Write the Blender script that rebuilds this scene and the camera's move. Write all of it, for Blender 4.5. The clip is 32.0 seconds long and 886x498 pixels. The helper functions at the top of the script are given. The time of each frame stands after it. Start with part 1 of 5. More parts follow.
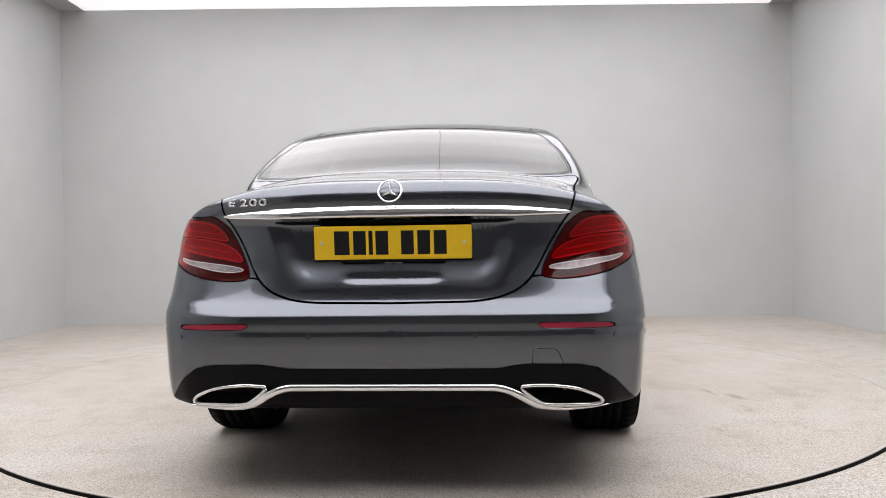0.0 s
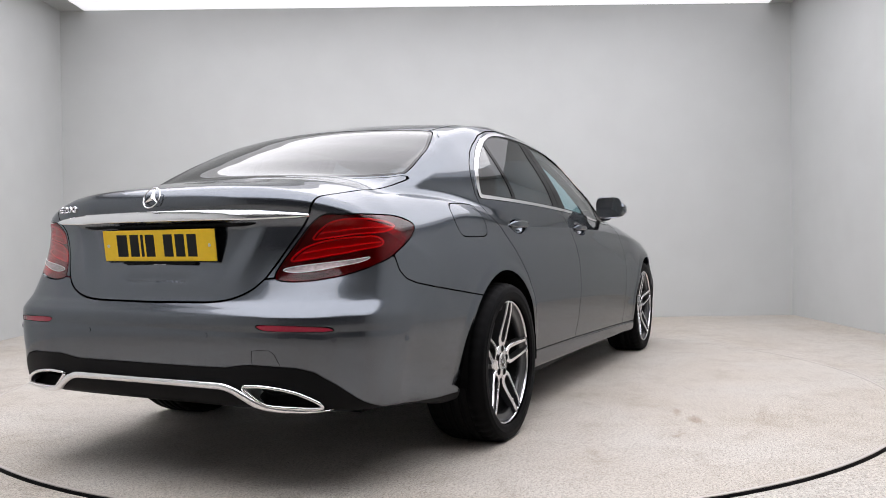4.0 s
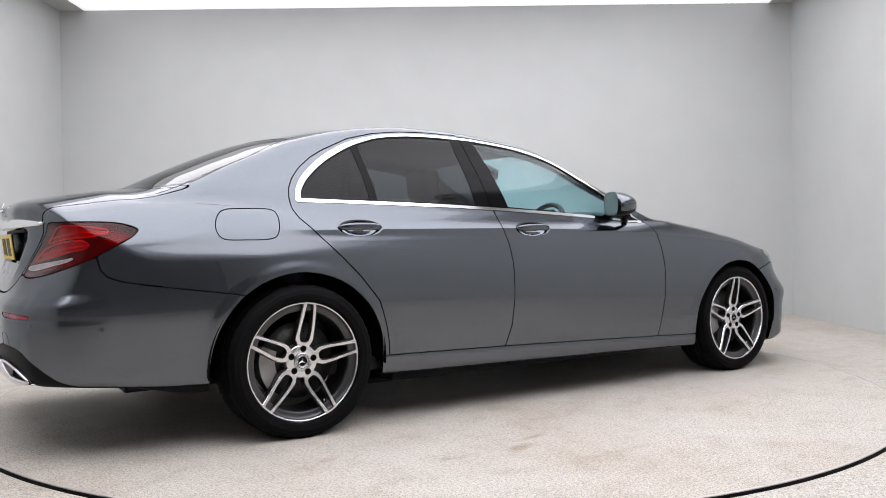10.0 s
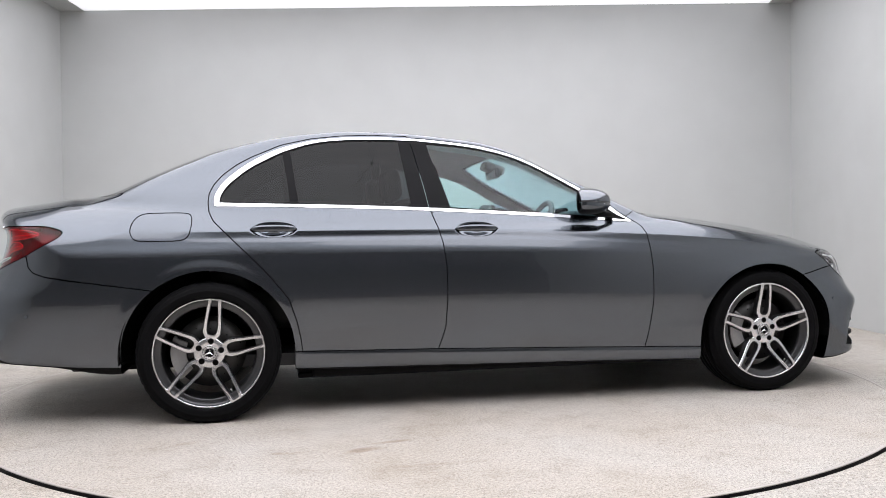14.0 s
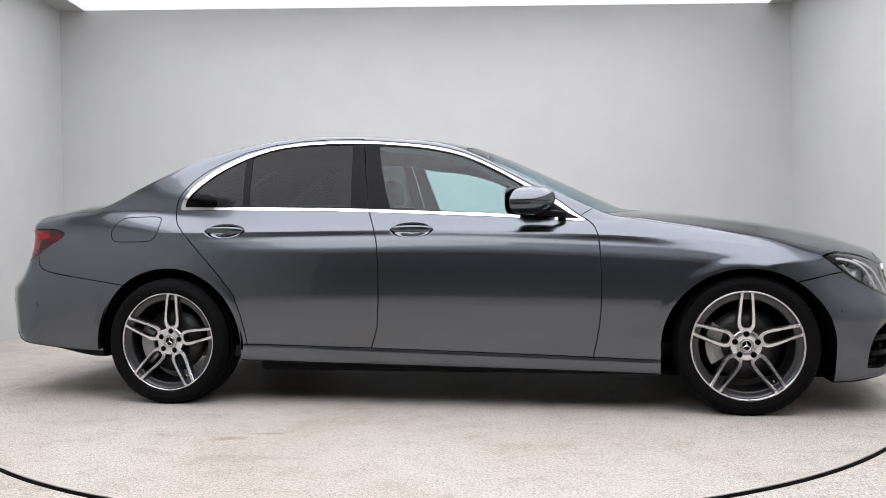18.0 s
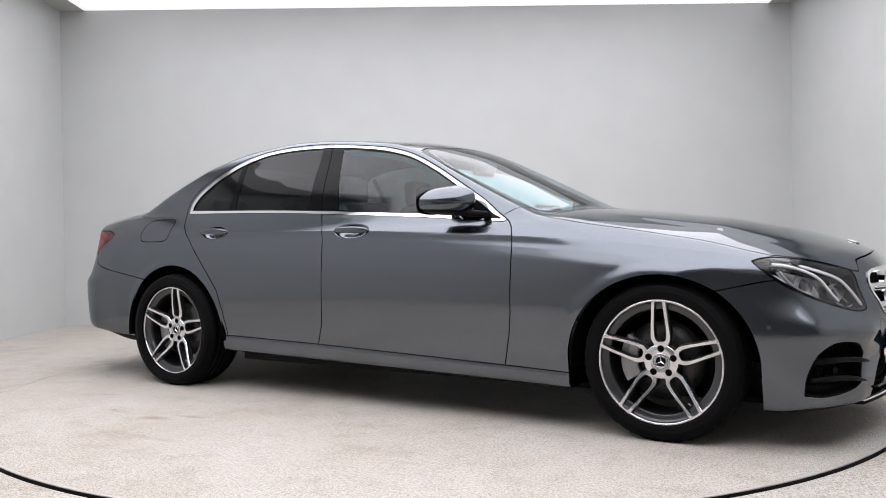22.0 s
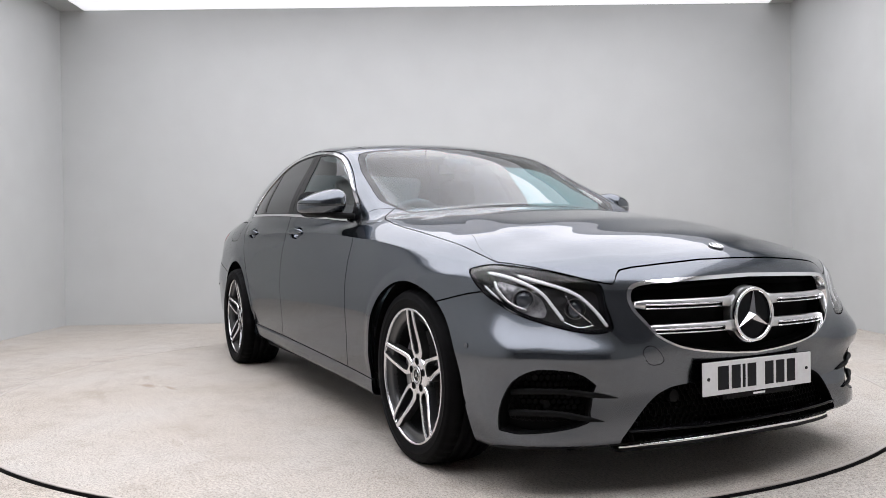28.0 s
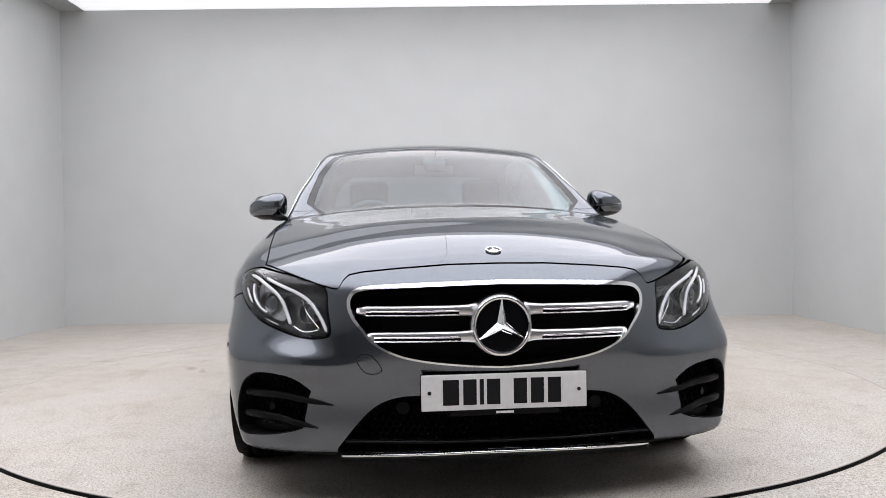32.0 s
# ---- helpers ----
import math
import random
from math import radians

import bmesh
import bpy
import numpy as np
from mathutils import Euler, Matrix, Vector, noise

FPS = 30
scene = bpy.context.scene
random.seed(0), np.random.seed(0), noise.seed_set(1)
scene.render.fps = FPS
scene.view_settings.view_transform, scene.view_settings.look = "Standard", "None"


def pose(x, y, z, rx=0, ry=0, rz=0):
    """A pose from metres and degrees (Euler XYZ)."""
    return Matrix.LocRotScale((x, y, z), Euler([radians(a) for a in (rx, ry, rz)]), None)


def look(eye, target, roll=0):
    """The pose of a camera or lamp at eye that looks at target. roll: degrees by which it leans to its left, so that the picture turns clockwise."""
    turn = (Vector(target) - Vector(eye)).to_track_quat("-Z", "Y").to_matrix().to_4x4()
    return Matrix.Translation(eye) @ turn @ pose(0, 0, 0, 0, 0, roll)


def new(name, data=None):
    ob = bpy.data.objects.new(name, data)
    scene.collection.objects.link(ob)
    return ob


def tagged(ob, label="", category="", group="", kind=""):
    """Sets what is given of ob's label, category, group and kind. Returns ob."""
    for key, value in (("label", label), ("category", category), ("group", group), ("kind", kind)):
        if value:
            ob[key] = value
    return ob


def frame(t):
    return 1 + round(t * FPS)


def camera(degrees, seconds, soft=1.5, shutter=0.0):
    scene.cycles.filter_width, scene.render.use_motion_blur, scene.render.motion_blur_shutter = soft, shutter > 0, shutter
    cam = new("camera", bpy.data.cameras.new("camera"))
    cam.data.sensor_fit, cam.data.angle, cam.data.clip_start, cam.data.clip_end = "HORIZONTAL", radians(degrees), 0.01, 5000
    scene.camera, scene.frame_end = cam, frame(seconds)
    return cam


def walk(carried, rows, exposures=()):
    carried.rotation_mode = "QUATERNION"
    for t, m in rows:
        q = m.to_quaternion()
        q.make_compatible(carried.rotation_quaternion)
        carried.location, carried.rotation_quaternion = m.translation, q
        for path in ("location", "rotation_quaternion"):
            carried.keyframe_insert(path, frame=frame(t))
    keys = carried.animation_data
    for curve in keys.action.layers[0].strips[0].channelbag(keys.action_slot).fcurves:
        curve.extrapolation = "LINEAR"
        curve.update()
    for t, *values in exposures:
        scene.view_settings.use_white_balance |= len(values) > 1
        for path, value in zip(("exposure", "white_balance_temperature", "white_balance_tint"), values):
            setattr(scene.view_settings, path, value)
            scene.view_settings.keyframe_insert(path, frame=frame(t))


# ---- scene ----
# the camera stands still; car and turntable turn at one steady rate
TURN0, RATE = -4.326, -5.31842
CAR_AT = (0.1805, -0.0345)
cam = camera(57.89, 32.0, soft=.9)
STAND = look((0, -4.9707, .85304), (.085303, 4.9707 - .0, .85304 - .12025), roll=-.796)
walk(cam, [(0, STAND), (32, STAND)], [(0, -.76, 6740, 10), (3, -.73, 6580, 10), (6, -.70, 6530, 10), (9, -.69, 6500, 10), (25, -.69, 6500, 10), (28, -.72, 6500, 10), (32, -.77, 6500, 10)])

# ---- world and light ----
world = bpy.data.worlds.new("world")
scene.world = world
world.use_nodes = True
world.node_tree.nodes["Background"].inputs["Color"].default_value = (.8, .85, 1, 1)
world.node_tree.nodes["Background"].inputs["Strength"].default_value = .02


# ---- materials ----
def mat(name, color, rough=.5, metal=0.0, coat=0.0, grain=0.0, scale=40.0, bump=0.0, bump_scale=200.0, glow=0.0, clear=0.0, ior=1.5, spread=(.85, 1.12), coords="Object", spec=.5):
    m = bpy.data.materials.new(name)
    m.use_nodes = True
    nt = m.node_tree
    b = nt.nodes["Principled BSDF"]
    b.inputs["Base Color"].default_value = (*color, 1)
    b.inputs["Roughness"].default_value = rough
    b.inputs["Metallic"].default_value = metal
    b.inputs["Coat Weight"].default_value = coat
    b.inputs["Coat Roughness"].default_value = .025
    b.inputs["IOR"].default_value = ior
    b.inputs["Specular IOR Level"].default_value = spec
    b.inputs["Transmission Weight"].default_value = clear
    if glow:
        b.inputs["Emission Color"].default_value = (*color, 1)
        b.inputs["Emission Strength"].default_value = glow
    co = nt.nodes.new("ShaderNodeTexCoord")
    if grain:
        n1, n2 = nt.nodes.new("ShaderNodeTexNoise"), nt.nodes.new("ShaderNodeTexNoise")
        n1.inputs["Scale"].default_value, n2.inputs["Scale"].default_value = scale, scale * .07
        n1.inputs["Detail"].default_value, n2.inputs["Detail"].default_value = 6, 4
        mx = nt.nodes.new("ShaderNodeMath")
        mx.operation = "ADD"
        ra = nt.nodes.new("ShaderNodeMapRange")
        ra.inputs["From Min"].default_value, ra.inputs["From Max"].default_value = .7, 1.3
        ra.inputs["To Min"].default_value, ra.inputs["To Max"].default_value = 1 - (1 - spread[0]) * grain, 1 + (spread[1] - 1) * grain
        mu = nt.nodes.new("ShaderNodeVectorMath")
        mu.operation = "SCALE"
        mu.inputs[0].default_value = color
        for n in (n1, n2):
            nt.links.new(co.outputs[coords], n.inputs["Vector"])
        nt.links.new(n1.outputs["Fac"], mx.inputs[0])
        nt.links.new(n2.outputs["Fac"], mx.inputs[1])
        nt.links.new(mx.outputs[0], ra.inputs["Value"])
        nt.links.new(ra.outputs[0], mu.inputs["Scale"])
        nt.links.new(mu.outputs[0], b.inputs["Base Color"])
    if bump:
        nb, bp = nt.nodes.new("ShaderNodeTexNoise"), nt.nodes.new("ShaderNodeBump")
        nb.inputs["Scale"].default_value, nb.inputs["Detail"].default_value = bump_scale, 5
        bp.inputs["Strength"].default_value, bp.inputs["Distance"].default_value = bump, .002
        nt.links.new(co.outputs[coords], nb.inputs["Vector"])
        nt.links.new(nb.outputs["Fac"], bp.inputs["Height"])
        nt.links.new(bp.outputs[0], b.inputs["Normal"])
    return m


PAINT = mat("grey_metallic_paint", (.106, .118, .136), .24, 1.0, 1.0, grain=.35, scale=900)
PAINT.node_tree.nodes["Principled BSDF"].inputs["Specular Tint"].default_value = (.22, .23, .25, 1)
PAINT.node_tree.nodes["Principled BSDF"].inputs["Coat IOR"].default_value = 1.5
CHROME = mat("chrome", (.86, .86, .87), .07, 1.0)
SATIN = mat("satin_silver", (.66, .66, .67), .28, 1.0, grain=.3, scale=300)
GLOSS = mat("gloss_black_plastic", (.004, .004, .005), .14, 0, 0, spec=.09)
BLACK = mat("black_plastic", (.005, .005, .0055), .5, grain=.6, scale=200, bump=.15, bump_scale=700, spec=.09)
DARK = mat("dark_void", (.003, .003, .003), .9, spec=.05)
RUBBER = mat("tyre_rubber", (.0045, .0045, .005), .65, grain=.6, scale=90, bump=.25, bump_scale=400, spec=.07)
SPOKE = mat("machined_alloy", (.76, .76, .78), .25, 1.0, grain=.3, scale=400)
POCKET = mat("grey_painted_alloy", (.058, .059, .062), .36, .7, .4, grain=.4, scale=200)
BARREL = mat("dark_rim_barrel", (.010, .010, .011), .45, .4, grain=.4, scale=120)
IRON = mat("brake_iron", (.055, .054, .053), .42, .8, grain=.8, scale=90)
CALIPER = mat("caliper_grey", (.34, .34, .345), .4, .5, grain=.5, scale=120)


def glazing(name, tint, ior=1.7, rough=0.0, power=4.0):
    """Thin glass: what lies behind shows through its tint, with a mirror gloss over it."""
    m = bpy.data.materials.new(name)
    m.use_nodes = True
    nt = m.node_tree
    nt.nodes.remove(nt.nodes["Principled BSDF"])
    t, g, f, x, p, q = (nt.nodes.new("ShaderNode" + k) for k in ("BsdfTransparent", "BsdfGlossy", "LayerWeight", "MixShader", "Math", "Math"))
    t.inputs["Color"].default_value = (*tint, 1)
    g.inputs["Roughness"].default_value = rough
    f.inputs["Blend"].default_value = .5
    r0 = ((ior - 1) / (ior + 1)) ** 2
    p.operation, q.operation = "POWER", "MULTIPLY_ADD"
    p.inputs[1].default_value = power
    q.inputs[1].default_value, q.inputs[2].default_value = 1 - r0, r0
    nt.links.new(f.outputs["Facing"], p.inputs[0])
    nt.links.new(p.outputs[0], q.inputs[0])
    nt.links.new(q.outputs[0], x.inputs[0])
    nt.links.new(t.outputs[0], x.inputs[1])
    nt.links.new(g.outputs[0], x.inputs[2])
    nt.links.new(x.outputs[0], nt.nodes["Material Output"].inputs["Surface"])
    return m


GLASS = glazing("green_tinted_glass", (.70, .90, .90), 1.55)
SCREENGLASS = glazing("windscreen_glass", (.62, .84, .91), 1.45, power=4.8)
PRIVACY = glazing("dark_tinted_glass", (.12, .13, .14), 1.40, power=4.7)
SIDEPRIVACY = glazing("dark_tinted_door_glass", (.075, .080, .088), 1.36)
LENS = glazing("clear_lens", (.95, .95, .96), 1.45)
LAMPWHITE = mat("white_light_guide", (.82, .84, .86), .2, 0, 1.0)
REFLECT = mat("lamp_reflector", (.30, .30, .31), .3, .9, grain=1.0, scale=60, spread=(.3, 1.8))
PROJECTOR = mat("projector_glass", (.05, .06, .075), .03, .4, 1.0)
GLOSSGREY = mat("smoked_strip", (.05, .05, .052), .12, .3, 1.0)
REDGLOW = mat("red_light_line", (.85, .030, .060), .3, coat=.3)
RED = glazing("red_lens", (.74, .030, .080), 1.42)
REDBAR = mat("red_light_guide", (.50, .006, .028), .3, coat=.2)
REDDARK = mat("dark_red_lens", (.105, .003, .010), .14, coat=.5)
REFLECTRED = mat("red_reflector", (.30, .006, .030), .2, coat=.2)
WHITELENS = mat("white_reflector_lens", (.26, .21, .215), .3, .2, .5, grain=1.0, scale=90, spread=(.4, 1.5))
YELLOW = mat("yellow_plate", (.80, .52, .01), .35, grain=.4, scale=60)
WHITEPLATE = mat("white_plate", (.74, .74, .75), .35, grain=.4, scale=60)
INK = mat("black_ink", (.008, .008, .010), .5, spec=.2)
LEATHER = mat("black_leather", (.025, .025, .027), .5, grain=.6, scale=60, bump=.3, bump_scale=300)
LINING = mat("dark_grey_headlining", (.060, .070, .075), .9, grain=.5, scale=200)
MIRROR = mat("mirror_glass", (.25, .26, .27), .01, 1.0)
# tone of the unseen rear wall, set dark for the car's reflections
REARWALL = mat("dark_unseen_wall", (.12, .12, .125), .8, grain=.4, scale=3.0)
WALLPAINT = mat("pale_grey_wall_paint", (.490, .499, .493), .75, grain=.25, scale=3.0, bump=.05, bump_scale=150)


def concrete(name, stains=()):
    """Sandy, speckled concrete with large soft patches; stains: (x, y, half length, half width, turn, strength)."""
    m = bpy.data.materials.new(name)
    m.use_nodes = True
    nt = m.node_tree
    N, L = nt.nodes.new, nt.links.new
    b = nt.nodes["Principled BSDF"]
    b.inputs["Roughness"].default_value = .6
    b.inputs["Specular IOR Level"].default_value = .35
    co = N("ShaderNodeTexCoord")

    def noise_at(scale, detail=5, rough=.6):
        n = N("ShaderNodeTexNoise")
        n.inputs["Scale"].default_value, n.inputs["Detail"].default_value, n.inputs["Roughness"].default_value = scale, detail, rough
        L(co.outputs["Object"], n.inputs["Vector"])
        return n.outputs["Fac"]

    def ramp(fac, stops):
        r = N("ShaderNodeValToRGB")
        while len(r.color_ramp.elements) < len(stops):
            r.color_ramp.elements.new(.5)
        for e, (p, c) in zip(r.color_ramp.elements, stops):
            e.position, e.color = p, (*c, 1)
        L(fac, r.inputs[0])
        return r.outputs[0]

    def mix(kind, fac, a, c):
        x = N("ShaderNodeMix")
        x.data_type, x.blend_type = "RGBA", kind
        if hasattr(fac, "links"):
            L(fac, x.inputs[0])
        else:
            x.inputs[0].default_value = fac
        for s, v in ((x.inputs[6], a), (x.inputs[7], c)):
            if hasattr(v, "links"):
                L(v, s)
            else:
                s.default_value = (*v, 1)
        return x.outputs[2]

    patches = ramp(noise_at(1.1, 4, .55), [(.28, (.410, .366, .312)), (.48, (.458, .422, .378)), (.72, (.480, .459, .426))])
    sand = ramp(noise_at(75, 7, .8), [(.36, (.42, .39, .36)), (.49, (1.0, 1.0, 1.0)), (.64, (1.36, 1.36, 1.35))])
    col = mix("MULTIPLY", .68, patches, sand)
    grit = ramp(noise_at(170, 3, .6), [(.38, (.28, .26, .25)), (.46, (1, 1, 1)), (.57, (1, 1, 1)), (.66, (1.4, 1.4, 1.4))])
    col = mix("MULTIPLY", .66, col, grit)
    mottle = ramp(noise_at(6, 6, .75), [(.32, (.80, .765, .735)), (.50, (1.0, 1.0, 1.0)), (.70, (1.06, 1.06, 1.06))])
    col = mix("MULTIPLY", .8, col, mottle)
    cloud = noise_at(14, 6, .8)
    for x0, y0, a, c, turn, k in stains:
        mp = N("ShaderNodeMapping")
        mp.vector_type = "TEXTURE"
        mp.inputs["Location"].default_value = (x0, y0, 0)
        mp.inputs["Rotation"].default_value = (0, 0, radians(turn))
        mp.inputs["Scale"].default_value = (a, c, 1)
        L(co.outputs["Object"], mp.inputs["Vector"])
        ln = N("ShaderNodeVectorMath")
        ln.operation = "LENGTH"
        L(mp.outputs[0], ln.inputs[0])
        ad = N("ShaderNodeMath")
        ad.operation = "MULTIPLY_ADD"
        L(cloud, ad.inputs[0])
        ad.inputs[1].default_value = 1.6
        L(ln.outputs["Value"], ad.inputs[2])
        mr = N("ShaderNodeMapRange")
        mr.inputs["From Min"].default_value, mr.inputs["From Max"].default_value = 1.7, 1.05
        mr.inputs["To Max"].default_value = k
        L(ad.outputs[0], mr.inputs["Value"])
        col = mix("MULTIPLY", mr.outputs[0], col, (.60, .50, .41))
    L(col, b.inputs["Base Color"])
    bp = N("ShaderNodeBump")
    bp.inputs["Strength"].default_value, bp.inputs["Distance"].default_value = .5, .003
    L(noise_at(120, 6, .7), bp.inputs["Height"])
    L(bp.outputs[0], b.inputs["Normal"])
    return m


CONCRETE = concrete("pale_concrete")
DISC = concrete("turntable_concrete", [(-.64, -1.63, .11, .05, 20, .75), (-.50, -1.52, .13, .03, 10, .6), (-.95, -1.60, .09, .03, -10, .5), (-1.36, -1.33, .10, .04, 30, .35),
                                       (.9, -1.7, .14, .03, 5, .25), (-1.9, -.6, .18, .03, 70, .3), (.2, 1.5, .15, .05, 30, .4), (-.4, -1.9, .20, .03, 0, .3), (1.6, 1.2, .12, .04, 50, .4)])
STEEL = mat("dark_steel_rim", (.006, .006, .007), .5, 0, spec=.2)
RIMTOP = mat("steel_edge", (.50, .46, .43), .45, .4, grain=.6, scale=60)
LIGHTBOX = mat("light_ceiling", (.952, .947, 1.0), .6, glow=5.1)
LIGHTEDGE = mat("light_ceiling_edge", (.95, .95, 1.0), .6, glow=1.1)


# ---- mesh helpers ----
def make(name, P, F, material, parent=None, label="", normals=None, smooth_shade=True):
    me = bpy.data.meshes.new(name)
    me.from_pydata([tuple(p) for p in np.asarray(P, float).tolist()], [], [tuple(f) for f in (F.tolist() if hasattr(F, "tolist") else F)])
    if material:
        me.materials.append(material)
    if smooth_shade:
        me.polygons.foreach_set("use_smooth", np.ones(len(me.polygons), bool))
    if normals is not None:
        me.normals_split_custom_set_from_vertices([tuple(n) for n in np.asarray(normals).tolist()])
    me.update()
    ob = new(name, me)
    if parent:
        ob.parent = parent
    if label:
        ob["label"] = label
    return ob


def part(name, bm, material, parent, label="", smooth_shade=False):
    me = bpy.data.meshes.new(name)
    bm.normal_update()
    bm.to_mesh(me)
    bm.free()
    me.materials.append(material)
    if smooth_shade:
        me.polygons.foreach_set("use_smooth", np.ones(len(me.polygons), bool))
    ob = new(name, me)
    if parent:
        ob.parent = parent
    if label:
        ob["label"] = label
    return ob


def box_bm(x0, x1, y0, y1, z0, z1, bevel=0.0, segments=2):
    bm = bmesh.new()
    bmesh.ops.create_cube(bm, size=1)
    bmesh.ops.scale(bm, vec=(x1 - x0, y1 - y0, z1 - z0), verts=bm.verts)
    bmesh.ops.translate(bm, vec=((x0 + x1) / 2, (y0 + y1) / 2, (z0 + z1) / 2), verts=bm.verts)
    if bevel:
        bmesh.ops.bevel(bm, geom=bm.edges[:], offset=bevel, segments=segments, affect="EDGES", profile=.5)
    return bm


def lathe_bm(profile, n=64, axis="y"):
    """Turns (along, radius) pairs round the y axis; the line closes on itself."""
    bm = bmesh.new()
    rings = []
    for k in range(n):
        a = 2 * math.pi * k / n
        rings.append([bm.verts.new((r * math.cos(a), h, r * math.sin(a))) for h, r in profile])
    m = len(profile)
    for k in range(n):
        A, B = rings[k], rings[(k + 1) % n]
        for i in range(m - 1):
            bm.faces.new((A[i], A[i + 1], B[i + 1], B[i]))
    bmesh.ops.remove_doubles(bm, verts=bm.verts, dist=1e-5)
    bmesh.ops.recalc_face_normals(bm, faces=bm.faces)
    return bm


def tube_bm(points, radius, n=8, closed=False):
    """A round bar along points."""
    bm = bmesh.new()
    Q = [Vector(p) for p in points]
    rings = []
    for i, p in enumerate(Q):
        a = Q[(i - 1) % len(Q)] if closed or i else p
        b = Q[(i + 1) % len(Q)] if closed or i < len(Q) - 1 else p
        q = (b - a).to_track_quat("Z", "Y")
        r = radius[i] if hasattr(radius, "__len__") else radius
        rings.append([bm.verts.new(p + q @ Vector((r * math.cos(2 * math.pi * k / n), r * math.sin(2 * math.pi * k / n), 0))) for k in range(n)])
    for i in range(len(rings) if closed else len(rings) - 1):
        A, B = rings[i], rings[(i + 1) % len(rings)]
        for k in range(n):
            bm.faces.new((A[k], A[(k + 1) % n], B[(k + 1) % n], B[k]))
    if not closed:
        bm.faces.new(rings[0][::-1])
        bm.faces.new(rings[-1])
    bmesh.ops.recalc_face_normals(bm, faces=bm.faces)
    return bm

# ---- body form of the saloon: x forward, y to its left, z up, origin on the floor midway between the axles ----
def smooth(a, b, v):
    t = np.clip((v - a) / (b - a), 0, 1)
    return t * t * (3 - 2 * t)


def curve(pairs):
    """A smooth curve through (at, value) pairs (monotone cubic)."""
    X, Y = np.array(pairs, float).T
    h, d = np.diff(X), np.diff(Y) / np.diff(X)
    m = np.zeros(len(X))
    m[0], m[-1] = d[0], d[-1]
    for i in range(1, len(X) - 1):
        if d[i - 1] * d[i] > 0:
            w1, w2 = 2 * h[i] + h[i - 1], h[i] + 2 * h[i - 1]
            m[i] = (w1 + w2) / (w1 / d[i - 1] + w2 / d[i])

    def at(v):
        v = np.clip(v, X[0], X[-1])
        i = np.clip(np.searchsorted(X, v) - 1, 0, len(X) - 2)
        t = (v - X[i]) / h[i]
        return ((1 + 2 * t) * (1 - t) ** 2 * Y[i] + t * (1 - t) ** 2 * h[i] * m[i]
                + t * t * (3 - 2 * t) * Y[i + 1] + t * t * (t - 1) * h[i] * m[i + 1])
    return at


def smax(a, b, k):
    h = np.clip(k - np.abs(a - b), 0, None) / k
    return np.maximum(a, b) + h * h * k * 0.25


side_y = curve([(.10, .835), (.18, .860), (.23, .876), (.265, .885), (.303, .892), (.33, .896), (.45, .909), (.58, .918), (.68, .915), (.78, .901), (.80, .897), (.85, .8825), (.88, .873), (.900, .8690), (.906, .8680), (.911, .8650), (.95, .844), (1.0, .821), (1.05, .790), (1.2, .690)])
side_soft = curve([(.10, .835), (.18, .860), (.23, .876), (.265, .885), (.303, .892), (.33, .896), (.45, .909), (.58, .918), (.68, .915), (.78, .901), (.85, .880), (.90, .8635), (.95, .844), (1.0, .821), (1.05, .790), (1.2, .690)])
ledge = curve([(.17, .018), (.20, .0165), (.23, .0120), (.255, .0085), (.276, .0055), (.294, .001), (.30, 0), (.4, 0)])
plan_w = curve([(-2.7, -.08), (-2.3, -.058), (-2.0, -.029), (-1.5, -.005), (-1.0, -.004), (0, .005), (.8, .014), (1.2, .026), (1.5, .029), (1.8, .011), (2.1, -.033), (2.4, -.08)])
shoulder_drop = curve([(-2.6, .0), (-1.8, .0), (-.3, .0), (.0, -.004), (.82, -.040), (1.23, -.070), (1.55, -.105), (2.0, -.16), (2.4, -.2)])
deck_z = curve([(-2.7, 1.007), (-2.56, 1.033), (-2.45, 1.057), (-2.3, 1.080), (-2.15, 1.101), (-1.9, 1.109), (-1.2, 1.057), (0, 1.006), (0.6, 0.983), (0.8, 1.002), (0.95, 1.010), (1.12, 0.995), (1.287, 0.976), (1.454, 0.954), (1.62, 0.932), (1.784, 0.898), (1.95, 0.864), (2.08, 0.826), (2.15, 0.802), (2.2, 0.785), (2.3, 0.736), (2.4, 0.673)])
deck_fall = curve([(-2.7, 0.119), (-2.2, 0.112), (-1.6, 0.067), (0.6, 0.028), (1, 0.058), (1.4, 0.076), (1.7, 0.090), (2, 0.102), (2.3, 0.099)])
front_x = curve([(0.1, 2.105), (0.15, 2.209), (0.19, 2.295), (0.24, 2.299), (0.34, 2.295), (0.38, 2.297), (0.44, 2.309), (0.48, 2.314), (0.56, 2.308), (0.66, 2.294), (0.71, 2.275), (0.76, 2.242), (0.82, 2.172), (0.9, 1.997)])
front_low = curve([(0, 0), (.2, .010), (.3, .025), (.4, .045), (.5, .068), (.6, .094), (.7, .136), (.78, .190), (.84, .245), (.89, .335), (.93, .50), (1.1, 1.17)])
front_high = curve([(0, 0), (.2, .003), (.3, .013), (.4, .042), (.5, .092), (.6, .150), (.7, .214), (.78, .276), (.84, .358), (.89, .486), (.93, .68), (1.1, 1.35)])
